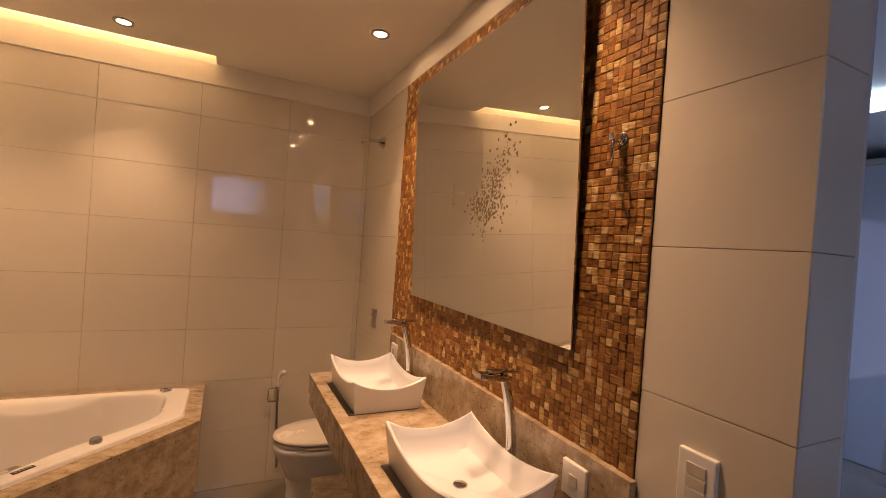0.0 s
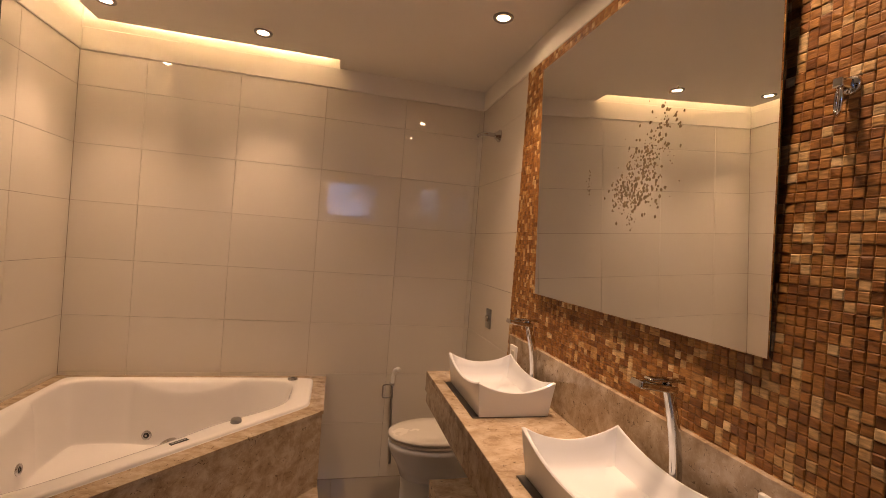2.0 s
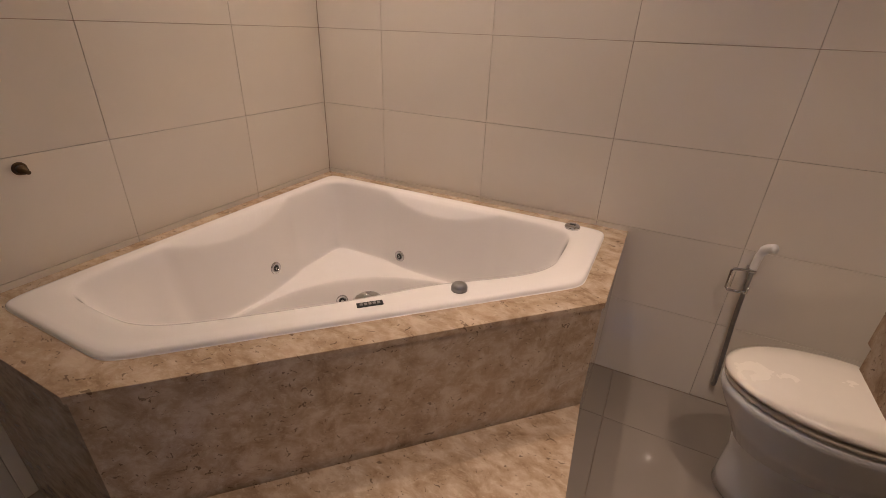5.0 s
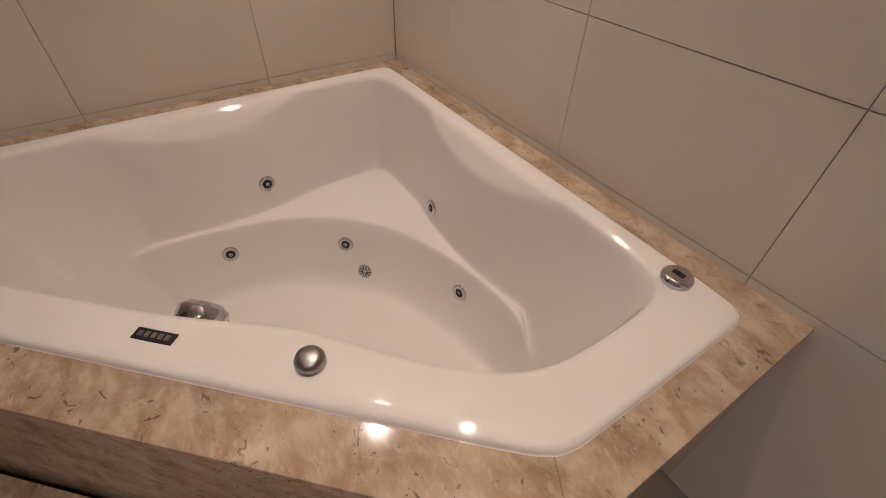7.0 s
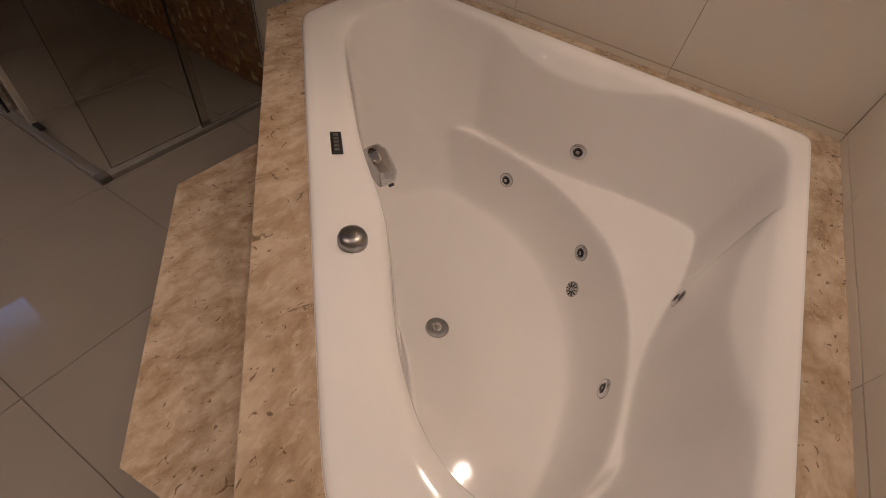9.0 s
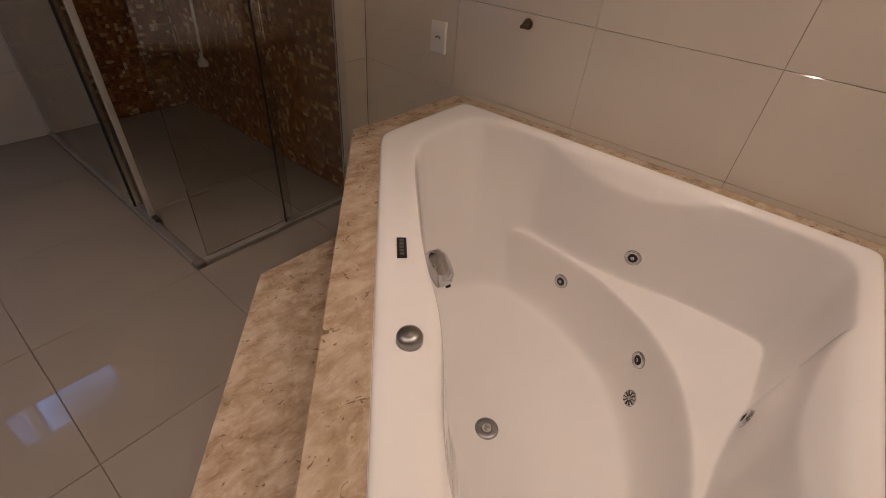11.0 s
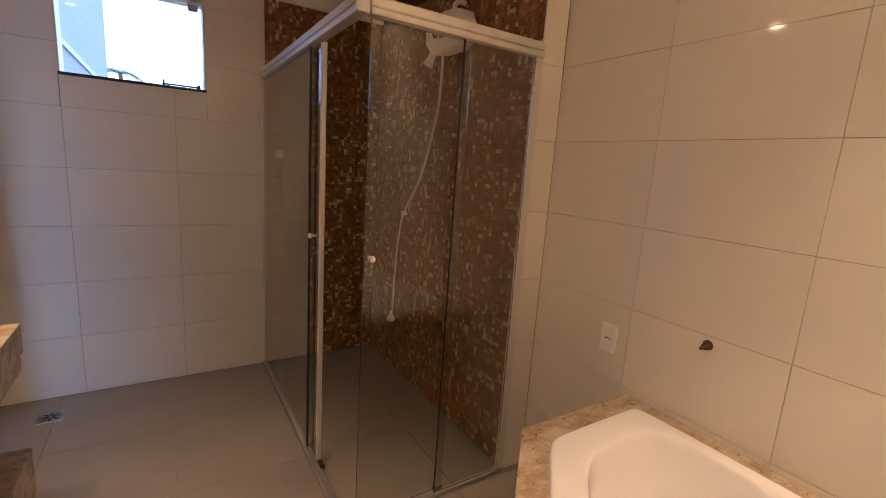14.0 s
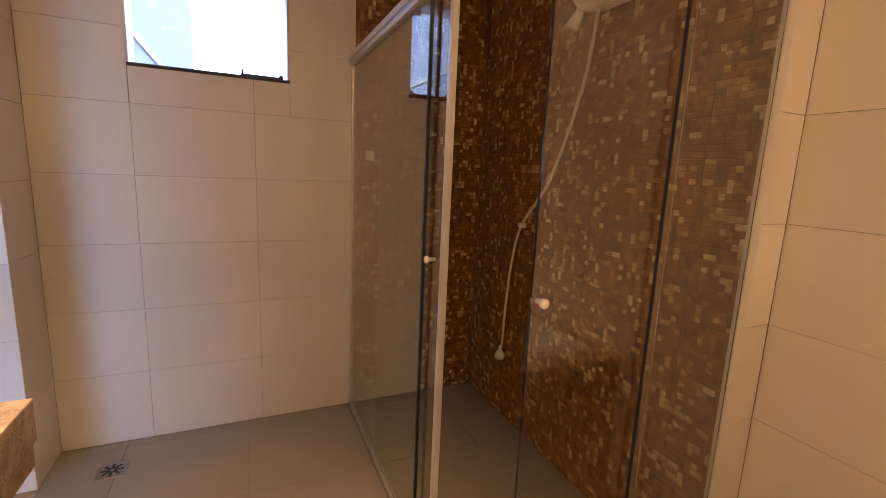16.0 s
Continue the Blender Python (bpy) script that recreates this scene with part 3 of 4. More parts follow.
def basin_mesh(hx, hy, h, sag):
    """A square vessel: thin walls whose rims dip between raised corners, and a dished inside."""
    bm = bmesh.new()
    n = 14

    def side_points(ax, ay):
        pts = []
        for k in range(n):
            pts.append((-ax + 2 * ax * k / n, -ay))
        for k in range(n):
            pts.append((ax, -ay + 2 * ay * k / n))
        for k in range(n):
            pts.append((ax - 2 * ax * k / n, ay))
        for k in range(n):
            pts.append((-ax, ay - 2 * ay * k / n))
        return pts

    def rim(k):
        t = (k % n) / n
        return h - sag * (1 - (2 * t - 1) ** 2)

    t = 0.011
    levels = []
    for inset, zf in ((0.018, 0.0), (0.016, 0.004), (0.0, None)):
        levels.append([bm.verts.new((x, y, rim(k) - 0.003 if zf is None else zf)) for k, (x, y) in enumerate(side_points(hx - inset, hy - inset))])
    levels.append([bm.verts.new((x, y, rim(k))) for k, (x, y) in enumerate(side_points(hx - 0.003, hy - 0.003))])
    levels.append([bm.verts.new((x, y, rim(k))) for k, (x, y) in enumerate(side_points(hx - t + 0.003, hy - t + 0.003))])
    levels.append([bm.verts.new((x, y, rim(k) - 0.004)) for k, (x, y) in enumerate(side_points(hx - t, hy - t))])
    for f, zf in ((0.97, 0.65), (0.92, 0.38), (0.83, 0.24), (0.62, 0.19), (0.35, 0.17), (0.1, 0.16)):
        levels.append([bm.verts.new((x, y, h * zf + (rim(k) - h) * 0.6 * zf)) for k, (x, y) in enumerate(side_points((hx - t) * f, (hy - t) * f))])
    m = len(levels[0])
    for a, b in zip(levels, levels[1:]):
        for i in range(m):
            bm.faces.new((a[i], a[(i + 1) % m], b[(i + 1) % m], b[i]))
    bm.faces.new(levels[0][::-1])
    bm.faces.new(levels[-1])
    bmesh.ops.recalc_face_normals(bm, faces=bm.faces)
    return bm


def auto_smooth(ob, deg):
    me = ob.data
    bm = bmesh.new()
    bm.from_mesh(me)
    for f in bm.faces:
        f.smooth = True
    for e in bm.edges:
        e.smooth = len(e.link_faces) == 2 and e.calc_face_angle(0) < radians(deg)
    bm.to_mesh(me)
    bm.free()


def washbasin(cx, cy):
    b = thing("washbasin", cx, cy, CT, "white ceramic square vessel basin with dipping rims on the marble counter", "washbasin", "vanity basins")
    # dark plate showing past the foot: the basin's shadow on the counter, put in as colour
    part("shadow_plate", box(cx - 0.168, cx + 0.135, cy - 0.21, cy + 0.22, CT, CT + 0.004, 0.001, 1), DARK_GREY, b, "dark grey plate under the basin, standing in for its shadow")
    bm = basin_mesh(0.160, 0.228, 0.138, 0.040)
    bm.transform(pose(cx, cy, CT + 0.004))
    auto_smooth(part("bowl", bm, CERAMIC, b), 35)
    part("drain", revolve([(0.001, 0.003), (0.018, 0.003), (0.022, 0.001), (0.022, -0.002), (0.001, -0.002)], 24, pose(cx, cy, CT + 0.027)), CHROME, b, "chrome drain", True)


def faucet(cx, cy):
    f = thing("basin_faucet", cx, cy, CT, "tall curved chrome faucet with a flat lever", "faucet", "vanity faucets")
    part("base", revolve([(0.001, 0.006), (0.022, 0.006), (0.025, 0.003), (0.025, 0.0), (0.001, 0.0)], 28, pose(cx, cy, CT)), CHROME, f, "", True)
    pts = spline([(cx, cy, CT + 0.003), (cx + 0.002, cy, CT + 0.10), (cx - 0.010, cy, CT + 0.20), (cx - 0.030, cy, CT + 0.285), (cx - 0.042, cy, CT + 0.325)], 8)
    part("body", tube(pts, [0.0190 - 0.004 * i / len(pts) for i in range(len(pts))], 16, 0.75), CHROME, f, "", True)
    bm = box(-0.085, 0.028, -0.022, 0.022, -0.009, 0.009, 0.004, 3)
    bm.transform(pose(cx - 0.055, cy, CT + 0.328, 0, 8))
    part("spout", bm, CHROME, f, "flat chrome spout", True)
    bm = box(-0.06, 0.045, -0.015, 0.015, -0.004, 0.004, 0.003, 2)
    bm.transform(pose(cx - 0.045, cy, CT + 0.347, 0, 3))
    part("lever", bm, CHROME, f, "flat chrome lever", True)
    part("lever_neck", revolve([(0.012, -0.002), (0.012, 0.014)], 16, pose(cx - 0.045, cy, CT + 0.334)), CHROME, f, "", True)


for cy in (-1.165, -2.015):
    washbasin(2.215, cy)
    faucet(2.392, cy + 0.01)

# ---- mirror: it hangs with its top leaning out from the wall ----
mirror = thing("mirror", 2.41, -1.585, 1.36, "large frameless rectangular mirror with worn silvering, leaning forward", "mirror")
lean = pose(2.424, -1.6275, 1.358, 0, -2.3)
bm = box(-0.005, 0.0, -0.5775, 0.5775, 0.0, 1.045)
bm.transform(lean)
glass_ob = part("mirror_glass", bm, MIRROR_MAT, mirror)
bm = box(0.0005, 0.006, -0.5755, 0.5755, 0.002, 1.043)
bm.transform(lean)
part("backing", bm, BLACK, mirror, "black mirror back")
rnd = random.Random(5)
SPECK = material("worn_silvering", (0.22, 0.165, 0.10), 0.6, spread=0.4, scale=80)
bm = bmesh.new()


def fleck(bm, y, z, r, rnd):
    n = 7
    vs = [bm.verts.new((-0.0056, y + r * rnd.uniform(0.5, 1.1) * math.cos(6.283 * k / n), z + r * rnd.uniform(0.5, 1.3) * math.sin(6.283 * k / n))) for k in range(n)]
    bm.faces.new(vs[::-1])


for _ in range(360):
    t = rnd.random() ** 0.8
    fleck(bm, 0.0 - 0.26 * t + rnd.gauss(0, 0.022), 0.39 + 0.19 * t + rnd.gauss(0, 0.032 + 0.02 * t), rnd.uniform(0.0015, 0.0065), rnd)
for _ in range(160):
    fleck(bm, -0.12 + rnd.gauss(0, 0.06), 0.40 + rnd.gauss(0, 0.03), rnd.uniform(0.0015, 0.007), rnd)
for _ in range(30):
    fleck(bm, -0.09 + rnd.gauss(0, 0.02), 0.33 + rnd.gauss(0, 0.03), rnd.uniform(0.001, 0.004), rnd)
for _ in range(24):
    fleck(bm, 0.15 + rnd.gauss(0, 0.008), 0.47 + rnd.gauss(0, 0.03), rnd.uniform(0.001, 0.004), rnd)
bm.transform(lean)
tagged(part("worn_patch", bm, SPECK, mirror, "brown flecks where the silvering has worn away"), kind="stuff")

hook = thing("robe_hook", 2.43, -2.317, 1.90, "chrome robe hook with a hanging ring on the mosaic wall", "hook")
part("plate", revolve([(0.001, 0.010), (0.015, 0.009), (0.018, 0.005), (0.018, -0.002), (0.001, -0.002)], 24, pose(W - 0.006, -2.317, 1.915, 0, -90)), CHROME, hook, "", True)
part("block", box(2.395, W - 0.012, -2.326, -2.308, 1.905, 1.925, 0.004, 2), CHROME, hook, "square metal block")
part("ring", tube([(2.402 + 0.014 * math.sin(a), -2.317 + 0.014 * math.sin(a), 1.880 + 0.026 * math.cos(a)) for a in [k * 6.283 / 24 for k in range(25)]], 0.0038, 8), CHROME, hook, "", True)

# ---- plates, valves and pipes on the walls ----


def wall_plate(name, label, category, y, z, w, h, x, out, holes):
    """A moulded plate on a wall that faces along x; out is +1 or -1."""
    p = thing(name, x, y, z, label, category)
    x0, x1 = sorted((x - out * 0.002, x + out * 0.010))
    part("plate", box(x0, x1, y - w / 2, y + w / 2, z - h / 2, z + h / 2, 0.004, 3), PLASTIC, p, "", True)
    for dy, dz, hw, hh, mat, nm in holes:
        x0, x1 = sorted((x + out * 0.008, x + out * 0.0125))
        part(nm, box(x0, x1, y + dy - hw / 2, y + dy + hw / 2, z + dz - hh / 2, z + dz + hh / 2, 0.001, 1), mat, p)


BUTTON = material("grey_white_button", (0.60, 0.57, 0.52), 0.3, spread=0.03, scale=30)
wall_plate("light_switch", "white light switch with three buttons on cream tiles", "switch", -2.568, 1.18, 0.080, 0.120, W, -1,
           [(0, 0.026, 0.042, 0.023, BUTTON, "button"), (0, 0, 0.042, 0.023, BUTTON, "button"), (0, -0.026, 0.042, 0.023, BUTTON, "button")])
wall_plate("wall_outlet", "white plastic power outlet above the tub deck", "outlet", -1.632, 0.838, 0.075, 0.118, 0.0, 1,
           [(-0.009, 0.0, 0.006, 0.006, BLACK, "hole"), (0.0, 0.003, 0.006, 0.006, BLACK, "hole"), (0.009, 0.0, 0.006, 0.006, BLACK, "hole")])
wall_plate("backsplash_outlet", "white plastic outlet on the marble backsplash", "outlet", -2.26, 1.03, 0.085, 0.09, W - 0.022, -1,
           [(0.0, 0.0, 0.03, 0.03, BUTTON, "socket_face")])
wall_plate("backsplash_outlet", "white plastic outlet on the marble backsplash", "outlet", -0.875, 1.03, 0.075, 0.08, W - 0.022, -1,
           [(0.0, 0.0, 0.03, 0.03, BUTTON, "socket_face")])

valve = thing("flush_valve", W, -0.40, 1.12, "chrome flush valve plate above the toilet", "flush valve")
part("plate", box(W - 0.010, W + 0.003, -0.445, -0.365, 1.065, 1.185, 0.005, 2), STEEL, valve, "", True)
part("button", revolve([(0.001, 0.012), (0.017, 0.011), (0.021, 0.006), (0.021, 0.0), (0.001, 0.0)], 24, pose(W - 0.009, -0.405, 1.125, 0, -90)), CHROME, valve, "", True)

reg = thing("wall_valve", W, -2.522, 2.25, "chrome wall valve with a straight bar handle", "valve")
part("flange", revolve([(0.020, 0.020), (0.030, 0.012), (0.036, 0.004), (0.036, -0.002), (0.020, -0.002)], 28, pose(W, -2.522, 2.25, 0, -90)), CHROME, reg, "", True)
part("stem", revolve([(0.020, 0.0), (0.019, 0.045), (0.016, 0.052), (0.001, 0.053)], 24, pose(W, -2.522, 2.25, 0, -90)), CHROME, reg, "", True)
part("handle", tube([(W - 0.046, -2.550, 2.235), (W - 0.048, -2.480, 2.275)], 0.009, 14), CHROME, reg, "", True)

pipe = thing("pipe_outlet", W, -0.346, 2.26, "bare chrome pipe stub high on the tiled wall", "pipe")
part("flange", revolve([(0.018, 0.035), (0.022, 0.030), (0.024, 0.020), (0.038, 0.006), (0.040, -0.002), (0.018, -0.002)], 28, pose(W, -0.346, 2.26, 0, -90)), CHROME, pipe, "", True)
part("arm", tube(spline([(W - 0.02, -0.346, 2.26), (W - 0.10, -0.346, 2.262), (W - 0.145, -0.346, 2.240)], 6), [0.013] * 6 + [0.011] * 7, 12), CHROME, pipe, "", True)

stub = thing("pipe_stub", 0.0, -1.244, 0.954, "corroded brass water pipe stub in the tiled wall", "pipe")
part("collar", revolve([(0.009, 0.004), (0.015, 0.006), (0.018, 0.002), (0.017, -0.003), (0.009, -0.003)], 20, pose(0, -1.244, 0.957, 0, 90)), BRASS, stub, "", True)
part("nipple", tube([(0.0, -1.244, 0.956), (0.022, -1.244, 0.955), (0.024, -1.244, 0.955), (0.045, -1.244, 0.953)], [0.012, 0.012, 0.0065, 0.006], 12), BRASS, stub, "", True)

sprayer = thing("bidet_sprayer", 1.93, 0.0, 0.56, "chrome bidet hand spray with a hose on a wall bracket", "hand spray")
part("bracket", box(1.915, 1.945, -0.03, 0.002, 0.585, 0.605, 0.004, 2), CHROME, sprayer, "", True)
part("head", tube(spline([(1.932, -0.022, 0.60), (1.935, -0.024, 0.655), (1.945, -0.035, 0.69), (1.965, -0.055, 0.705)], 6), [0.013] * 10 + [0.016] * 9, 14), PLASTIC, sprayer, "pale grey spray head", True)
part("hose", tube(spline([(1.932, -0.022, 0.60), (1.935, -0.018, 0.42), (1.945, -0.016, 0.25), (1.955, -0.016, 0.08), (1.955, 0.0, 0.05)], 8), 0.008, 10), STEEL, sprayer, "braided metal hose", True)
part("clip", tube([(1.94, -0.03, 0.598), (1.875, -0.045, 0.598), (1.868, -0.045, 0.590), (1.868, -0.045, 0.520), (1.875, -0.045, 0.512), (1.935, -0.045, 0.512), (1.935, -0.045, 0.535)], 0.0055, 8), CHROME, sprayer, "bent wire paper holder", True)

# ---- toilet ----
toilet = thing("toilet", 2.12, -0.40, 0, "beige-white ceramic toilet with a closed lid", "toilet")


def egg(cx, cy, back, front, half, z, n=40):
    """An oval that is blunt at the back and longer to the front (towards -x)."""
    pts = []
    for k in range(n):
        a = 2 * math.pi * k / n
        c, s = math.cos(a), math.sin(a)
        x = cx + (back * c if c > 0 else front * c)
        e = 1.0 if c <= 0 else 0.72
        pts.append((x, cy + half * math.copysign(abs(s) ** e, s), z))
    return pts


def loft(levels, cap=True):
    bm = bmesh.new()
    rs = [[bm.verts.new(p) for p in lv] for lv in levels]
    n = len(rs[0])
    for a, b in zip(rs, rs[1:]):
        for i in range(n):
            bm.faces.new((a[i], a[(i + 1) % n], b[(i + 1) % n], b[i]))
    if cap:
        bm.faces.new(rs[0][::-1])
        bm.faces.new(rs[-1])
    bmesh.ops.recalc_face_normals(bm, faces=bm.faces)
    return bm


TY = -0.40
part("pedestal", loft([egg(2.16, TY, 0.24, 0.200, 0.138, FZ), egg(2.16, TY, 0.24, 0.196, 0.134, 0.0), egg(2.16, TY, 0.24, 0.192, 0.130, 0.12), egg(2.16, TY, 0.25, 0.200, 0.132, 0.20)]), CERAMIC, toilet, "", True)
part("bowl", loft([egg(2.16, TY, 0.25, 0.199, 0.131, 0.18), egg(2.16, TY, 0.26, 0.225, 0.150, 0.25), egg(2.16, TY, 0.26, 0.26, 0.178, 0.31), egg(2.16, TY, 0.26, 0.282, 0.188, 0.36), egg(2.16, TY, 0.26, 0.285, 0.190, 0.385), egg(2.16, TY, 0.25, 0.275, 0.182, 0.395)]), CERAMIC, toilet, "", True)
part("seat", loft([egg(2.17, TY, 0.20, 0.280, 0.182, 0.395), egg(2.17, TY, 0.205, 0.292, 0.190, 0.399), egg(2.17, TY, 0.205, 0.292, 0.190, 0.410), egg(2.17, TY, 0.20, 0.285, 0.184, 0.414)]), SEAT_PLASTIC, toilet, "", True)
part("lid", loft([egg(2.17, TY, 0.20, 0.286, 0.184, 0.418), egg(2.17, TY, 0.206, 0.298, 0.192, 0.423), egg(2.17, TY, 0.206, 0.299, 0.193, 0.434), egg(2.17, TY, 0.19, 0.28, 0.178, 0.443), egg(2.17, TY, 0.12, 0.18, 0.115, 0.447)]), SEAT_PLASTIC, toilet, "off-white plastic lid, closed", True)
for dy in (-0.07, 0.07):
    part("hinge", tube([(2.365, TY + dy - 0.02, 0.42), (2.365, TY + dy + 0.02, 0.42)], 0.011, 12), SEAT_PLASTIC, toilet, "", True)
part("inlet_pipe", tube([(2.40, TY, 0.33), (W + 0.004, TY, 0.33)], 0.028, 16), PLASTIC, toilet, "", True)

# ---- shower enclosure ----
SX, SY = 0.978, -2.068
encl = thing("shower_enclosure", 0.6, -2.9, 0, "corner shower enclosure of grey glass, one sliding door open", "shower enclosure")
RZ0, RZ1 = 1.995, 2.058
G = 0.008


def rail(name, b, mat, label="", bevel=0.006):
    part(name, box(*b, bevel, 2), mat, encl, label)


rail("top_rail", (SX - 0.025, SX + 0.025, -L + 0.002, SY + 0.028, RZ0, RZ1), ALU_WHITE, "pale aluminium top rail", 0.010)
rail("top_rail", (STUB_X + 0.004, SX - 0.026, SY - 0.022, SY + 0.028, RZ0, RZ1), ALU_WHITE, "pale aluminium top rail", 0.010)
rail("rail_groove", (SX + 0.0255, SX + 0.0285, -L + 0.003, SY + 0.02, RZ0 + 0.022, RZ0 + 0.030), ALU, "", 0.001)
rail("rail_groove", (STUB_X + 0.02, SX - 0.026, SY + 0.0285, SY + 0.0315, RZ0 + 0.022, RZ0 + 0.030), ALU, "", 0.001)
rail("bottom_track", (SX - 0.018, SX + 0.018, -L + 0.002, SY + 0.018, FZ, FZ + 0.022), ALU, "grey aluminium floor track", 0.006)
rail("bottom_track", (STUB_X + 0.004, SX - 0.019, SY - 0.018, SY + 0.018, FZ, FZ + 0.022), ALU, "grey aluminium floor track", 0.006)
rail("track_corner", (SX - 0.022, SX + 0.022, SY - 0.022, SY + 0.022, FZ, FZ + 0.027), DARK_GREY, "dark plastic track corner", 0.008)
rail("wall_profile", (STUB_X + 0.002, STUB_X + 0.040, SY - 0.012, SY + 0.012, FZ + 0.024, RZ0), ALU_WHITE, "pale aluminium wall profile", 0.002)
rail("wall_profile", (SX - 0.012, SX + 0.012, -L + 0.002, -L + 0.022, FZ + 0.024, RZ0), ALU_WHITE, "pale aluminium wall profile", 0.002)


def pane(b, label=""):
    ob = part("glass_panel", box(*b), GREY_GLASS, encl, label)
    ob.visible_shadow = False
    return ob


pane((SX - 0.002, SX + 0.006, -L + 0.023, -2.675, FZ + 0.024, RZ0), "fixed grey glass panel")
door = pane((SX - 0.020, SX - 0.012, -3.28, -2.545, FZ + 0.026, RZ0 - 0.002), "sliding grey glass door, slid open")
pane((STUB_X + 0.041, 0.548, SY + 0.001, SY + 0.009, FZ + 0.024, RZ0), "fixed grey glass panel")
pane((0.505, SX - 0.045, SY - 0.018, SY - 0.010, FZ + 0.026, RZ0 - 0.002), "sliding grey glass door")
part("door_profile", box(SX - 0.028, SX - 0.006, -2.545, -2.522, FZ + 0.026, RZ0 - 0.002, 0.003, 2), ALU_WHITE, encl, "pale aluminium door edge")
part("seal_strip", box(SX - 0.003, SX + 0.008, -2.675, -2.665, FZ + 0.024, RZ0), BLACK, encl, "black rubber edge seal")
part("seal_strip", box(0.5485, 0.5515, SY, SY + 0.010, FZ + 0.024, RZ0), BLACK, encl, "dark rubber edge seal")
part("door_stop", box(SX - 0.03, SX - 0.006, -2.52, -2.465, FZ + 0.022, FZ + 0.034, 0.004, 2), BLACK, encl, "black plastic door stop")
part("door_guide", box(0.50, 0.54, SY - 0.03, SY - 0.002, FZ + 0.0222, FZ + 0.045, 0.004, 2), DARK_GREY, encl, "")
for m in (pose(SX + 0.006, -2.60, 1.14, 0, 90), pose(0.905, SY - 0.010, 1.135, -90)):
    part("door_knob", revolve([(0.001, 0.020), (0.010, 0.019), (0.013, 0.015), (0.012, 0.006), (0.007, 0.003), (0.007, -0.02), (0.001, -0.02)], 20, m), PLASTIC, encl, "white plastic door knob", True)

head = thing("electric_shower", 0.16, -2.72, 2.18, "white electric shower head with a dial and a hand hose", "shower head")
HX, HY, HZ = STUB_X, -2.70, 2.205
bm = loft([[(HX + 0.06 + r * 0.62 * math.copysign(abs(math.cos(a)) ** 0.6, math.cos(a)), HY + r * 1.28 * math.copysign(abs(math.sin(a)) ** 0.6, math.sin(a)), z) for a in [k * 6.283185 / 40 for k in range(40)]]
           for r, z in ((0.060, HZ - 0.095), (0.105, HZ - 0.085), (0.135, HZ - 0.04), (0.140, HZ + 0.03), (0.12, HZ + 0.085), (0.06, HZ + 0.105))])
bm.transform(Matrix.Translation((0.035, 0, 0)))
part("body", bm, PLASTIC, head, "", True)
part("dial", revolve([(0.001, 0.020), (0.016, 0.018), (0.020, 0.010), (0.022, -0.01), (0.001, -0.01)], 24, pose(HX + 0.178, HY, HZ - 0.02, 0, 90)), CHROME, head, "chrome dial", True)
part("sticker", box(HX + 0.172, HX + 0.1815, HY + 0.03, HY + 0.08, HZ - 0.045, HZ - 0.030), ORANGE, head, "orange sticker")
part("outlet_cup", tube([(HX + 0.10, HY - 0.14, HZ - 0.06), (HX + 0.115, HY - 0.155, HZ - 0.10), (HX + 0.13, HY - 0.17, HZ - 0.145)], [0.018, 0.022, 0.030], 18), PLASTIC, head, "white spray nozzle", True)
part("supply_pipe", tube(spline([(HX + 0.07, HY, HZ + 0.10), (HX + 0.06, HY - 0.02, HZ + 0.16), (HX + 0.03, HY - 0.02, HZ + 0.18), (HX - 0.01, HY - 0.02, HZ + 0.18)], 6), 0.014, 12), PLASTIC, head, "", True)
hose_pts = spline([(HX + 0.12, HY - 0.02, HZ - 0.09), (HX + 0.05, HY - 0.16, HZ - 0.38), (HX + 0.03, HY - 0.36, HZ - 0.78), (HX + 0.025, -3.285, 1.16), (HX + 0.02, -3.36, 0.95), (HX + 0.015, -3.40, 0.70), (HX + 0.015, -3.415, 0.40)], 8)
part("hose", tube(hose_pts, 0.0075, 10), HOSE, head, "cream plastic shower hose", True)
part("hose_clip", box(HX - 0.002, HX + 0.035, -3.305, -3.275, 1.15, 1.175, 0.004, 2), PLASTIC, head)
part("hand_spray", revolve([(0.008, 0.05), (0.012, 0.02), (0.028, 0.0), (0.032, -0.02), (0.028, -0.032), (0.001, -0.034)], 24, pose(HX + 0.024, -3.416, 0.36)), PLASTIC, head, "white hand spray", True)
box_p = thing("junction_plate", 0.16, -3.02, 2.42, "small white electrical cover plate on the mosaic wall", "outlet")
part("plate", box(STUB_X - 0.004, STUB_X + 0.008, -3.365, -3.285, 2.375, 2.495, 0.004, 2), PLASTIC, box_p, "", True)
part("hole", box(STUB_X + 0.007, STUB_X + 0.0095, -3.335, -3.315, 2.425, 2.445), BLACK, box_p)
tap = thing("shower_register", 0.88, -L, 1.51, "small white valve plate on the shower wall", "valve")
part("plate", box(0.847, 0.897, -L - 0.002, -L + 0.012, 1.485, 1.54, 0.004, 2), PLASTIC, tap, "", True)
part("stem", revolve([(0.001, 0.03), (0.008, 0.03), (0.010, 0.0), (0.001, 0.0)], 16, pose(0.878, -L + 0.006, 1.455, -90)), STEEL, tap, "", True)

fd = thing("floor_drain", 2.16, -3.5, 0, "square stainless floor drain grate", "drain")
part("frame", box(2.115, 2.235, -3.65, -3.53, FZ - 0.004, FZ + 0.003, 0.001, 1), STEEL, fd)
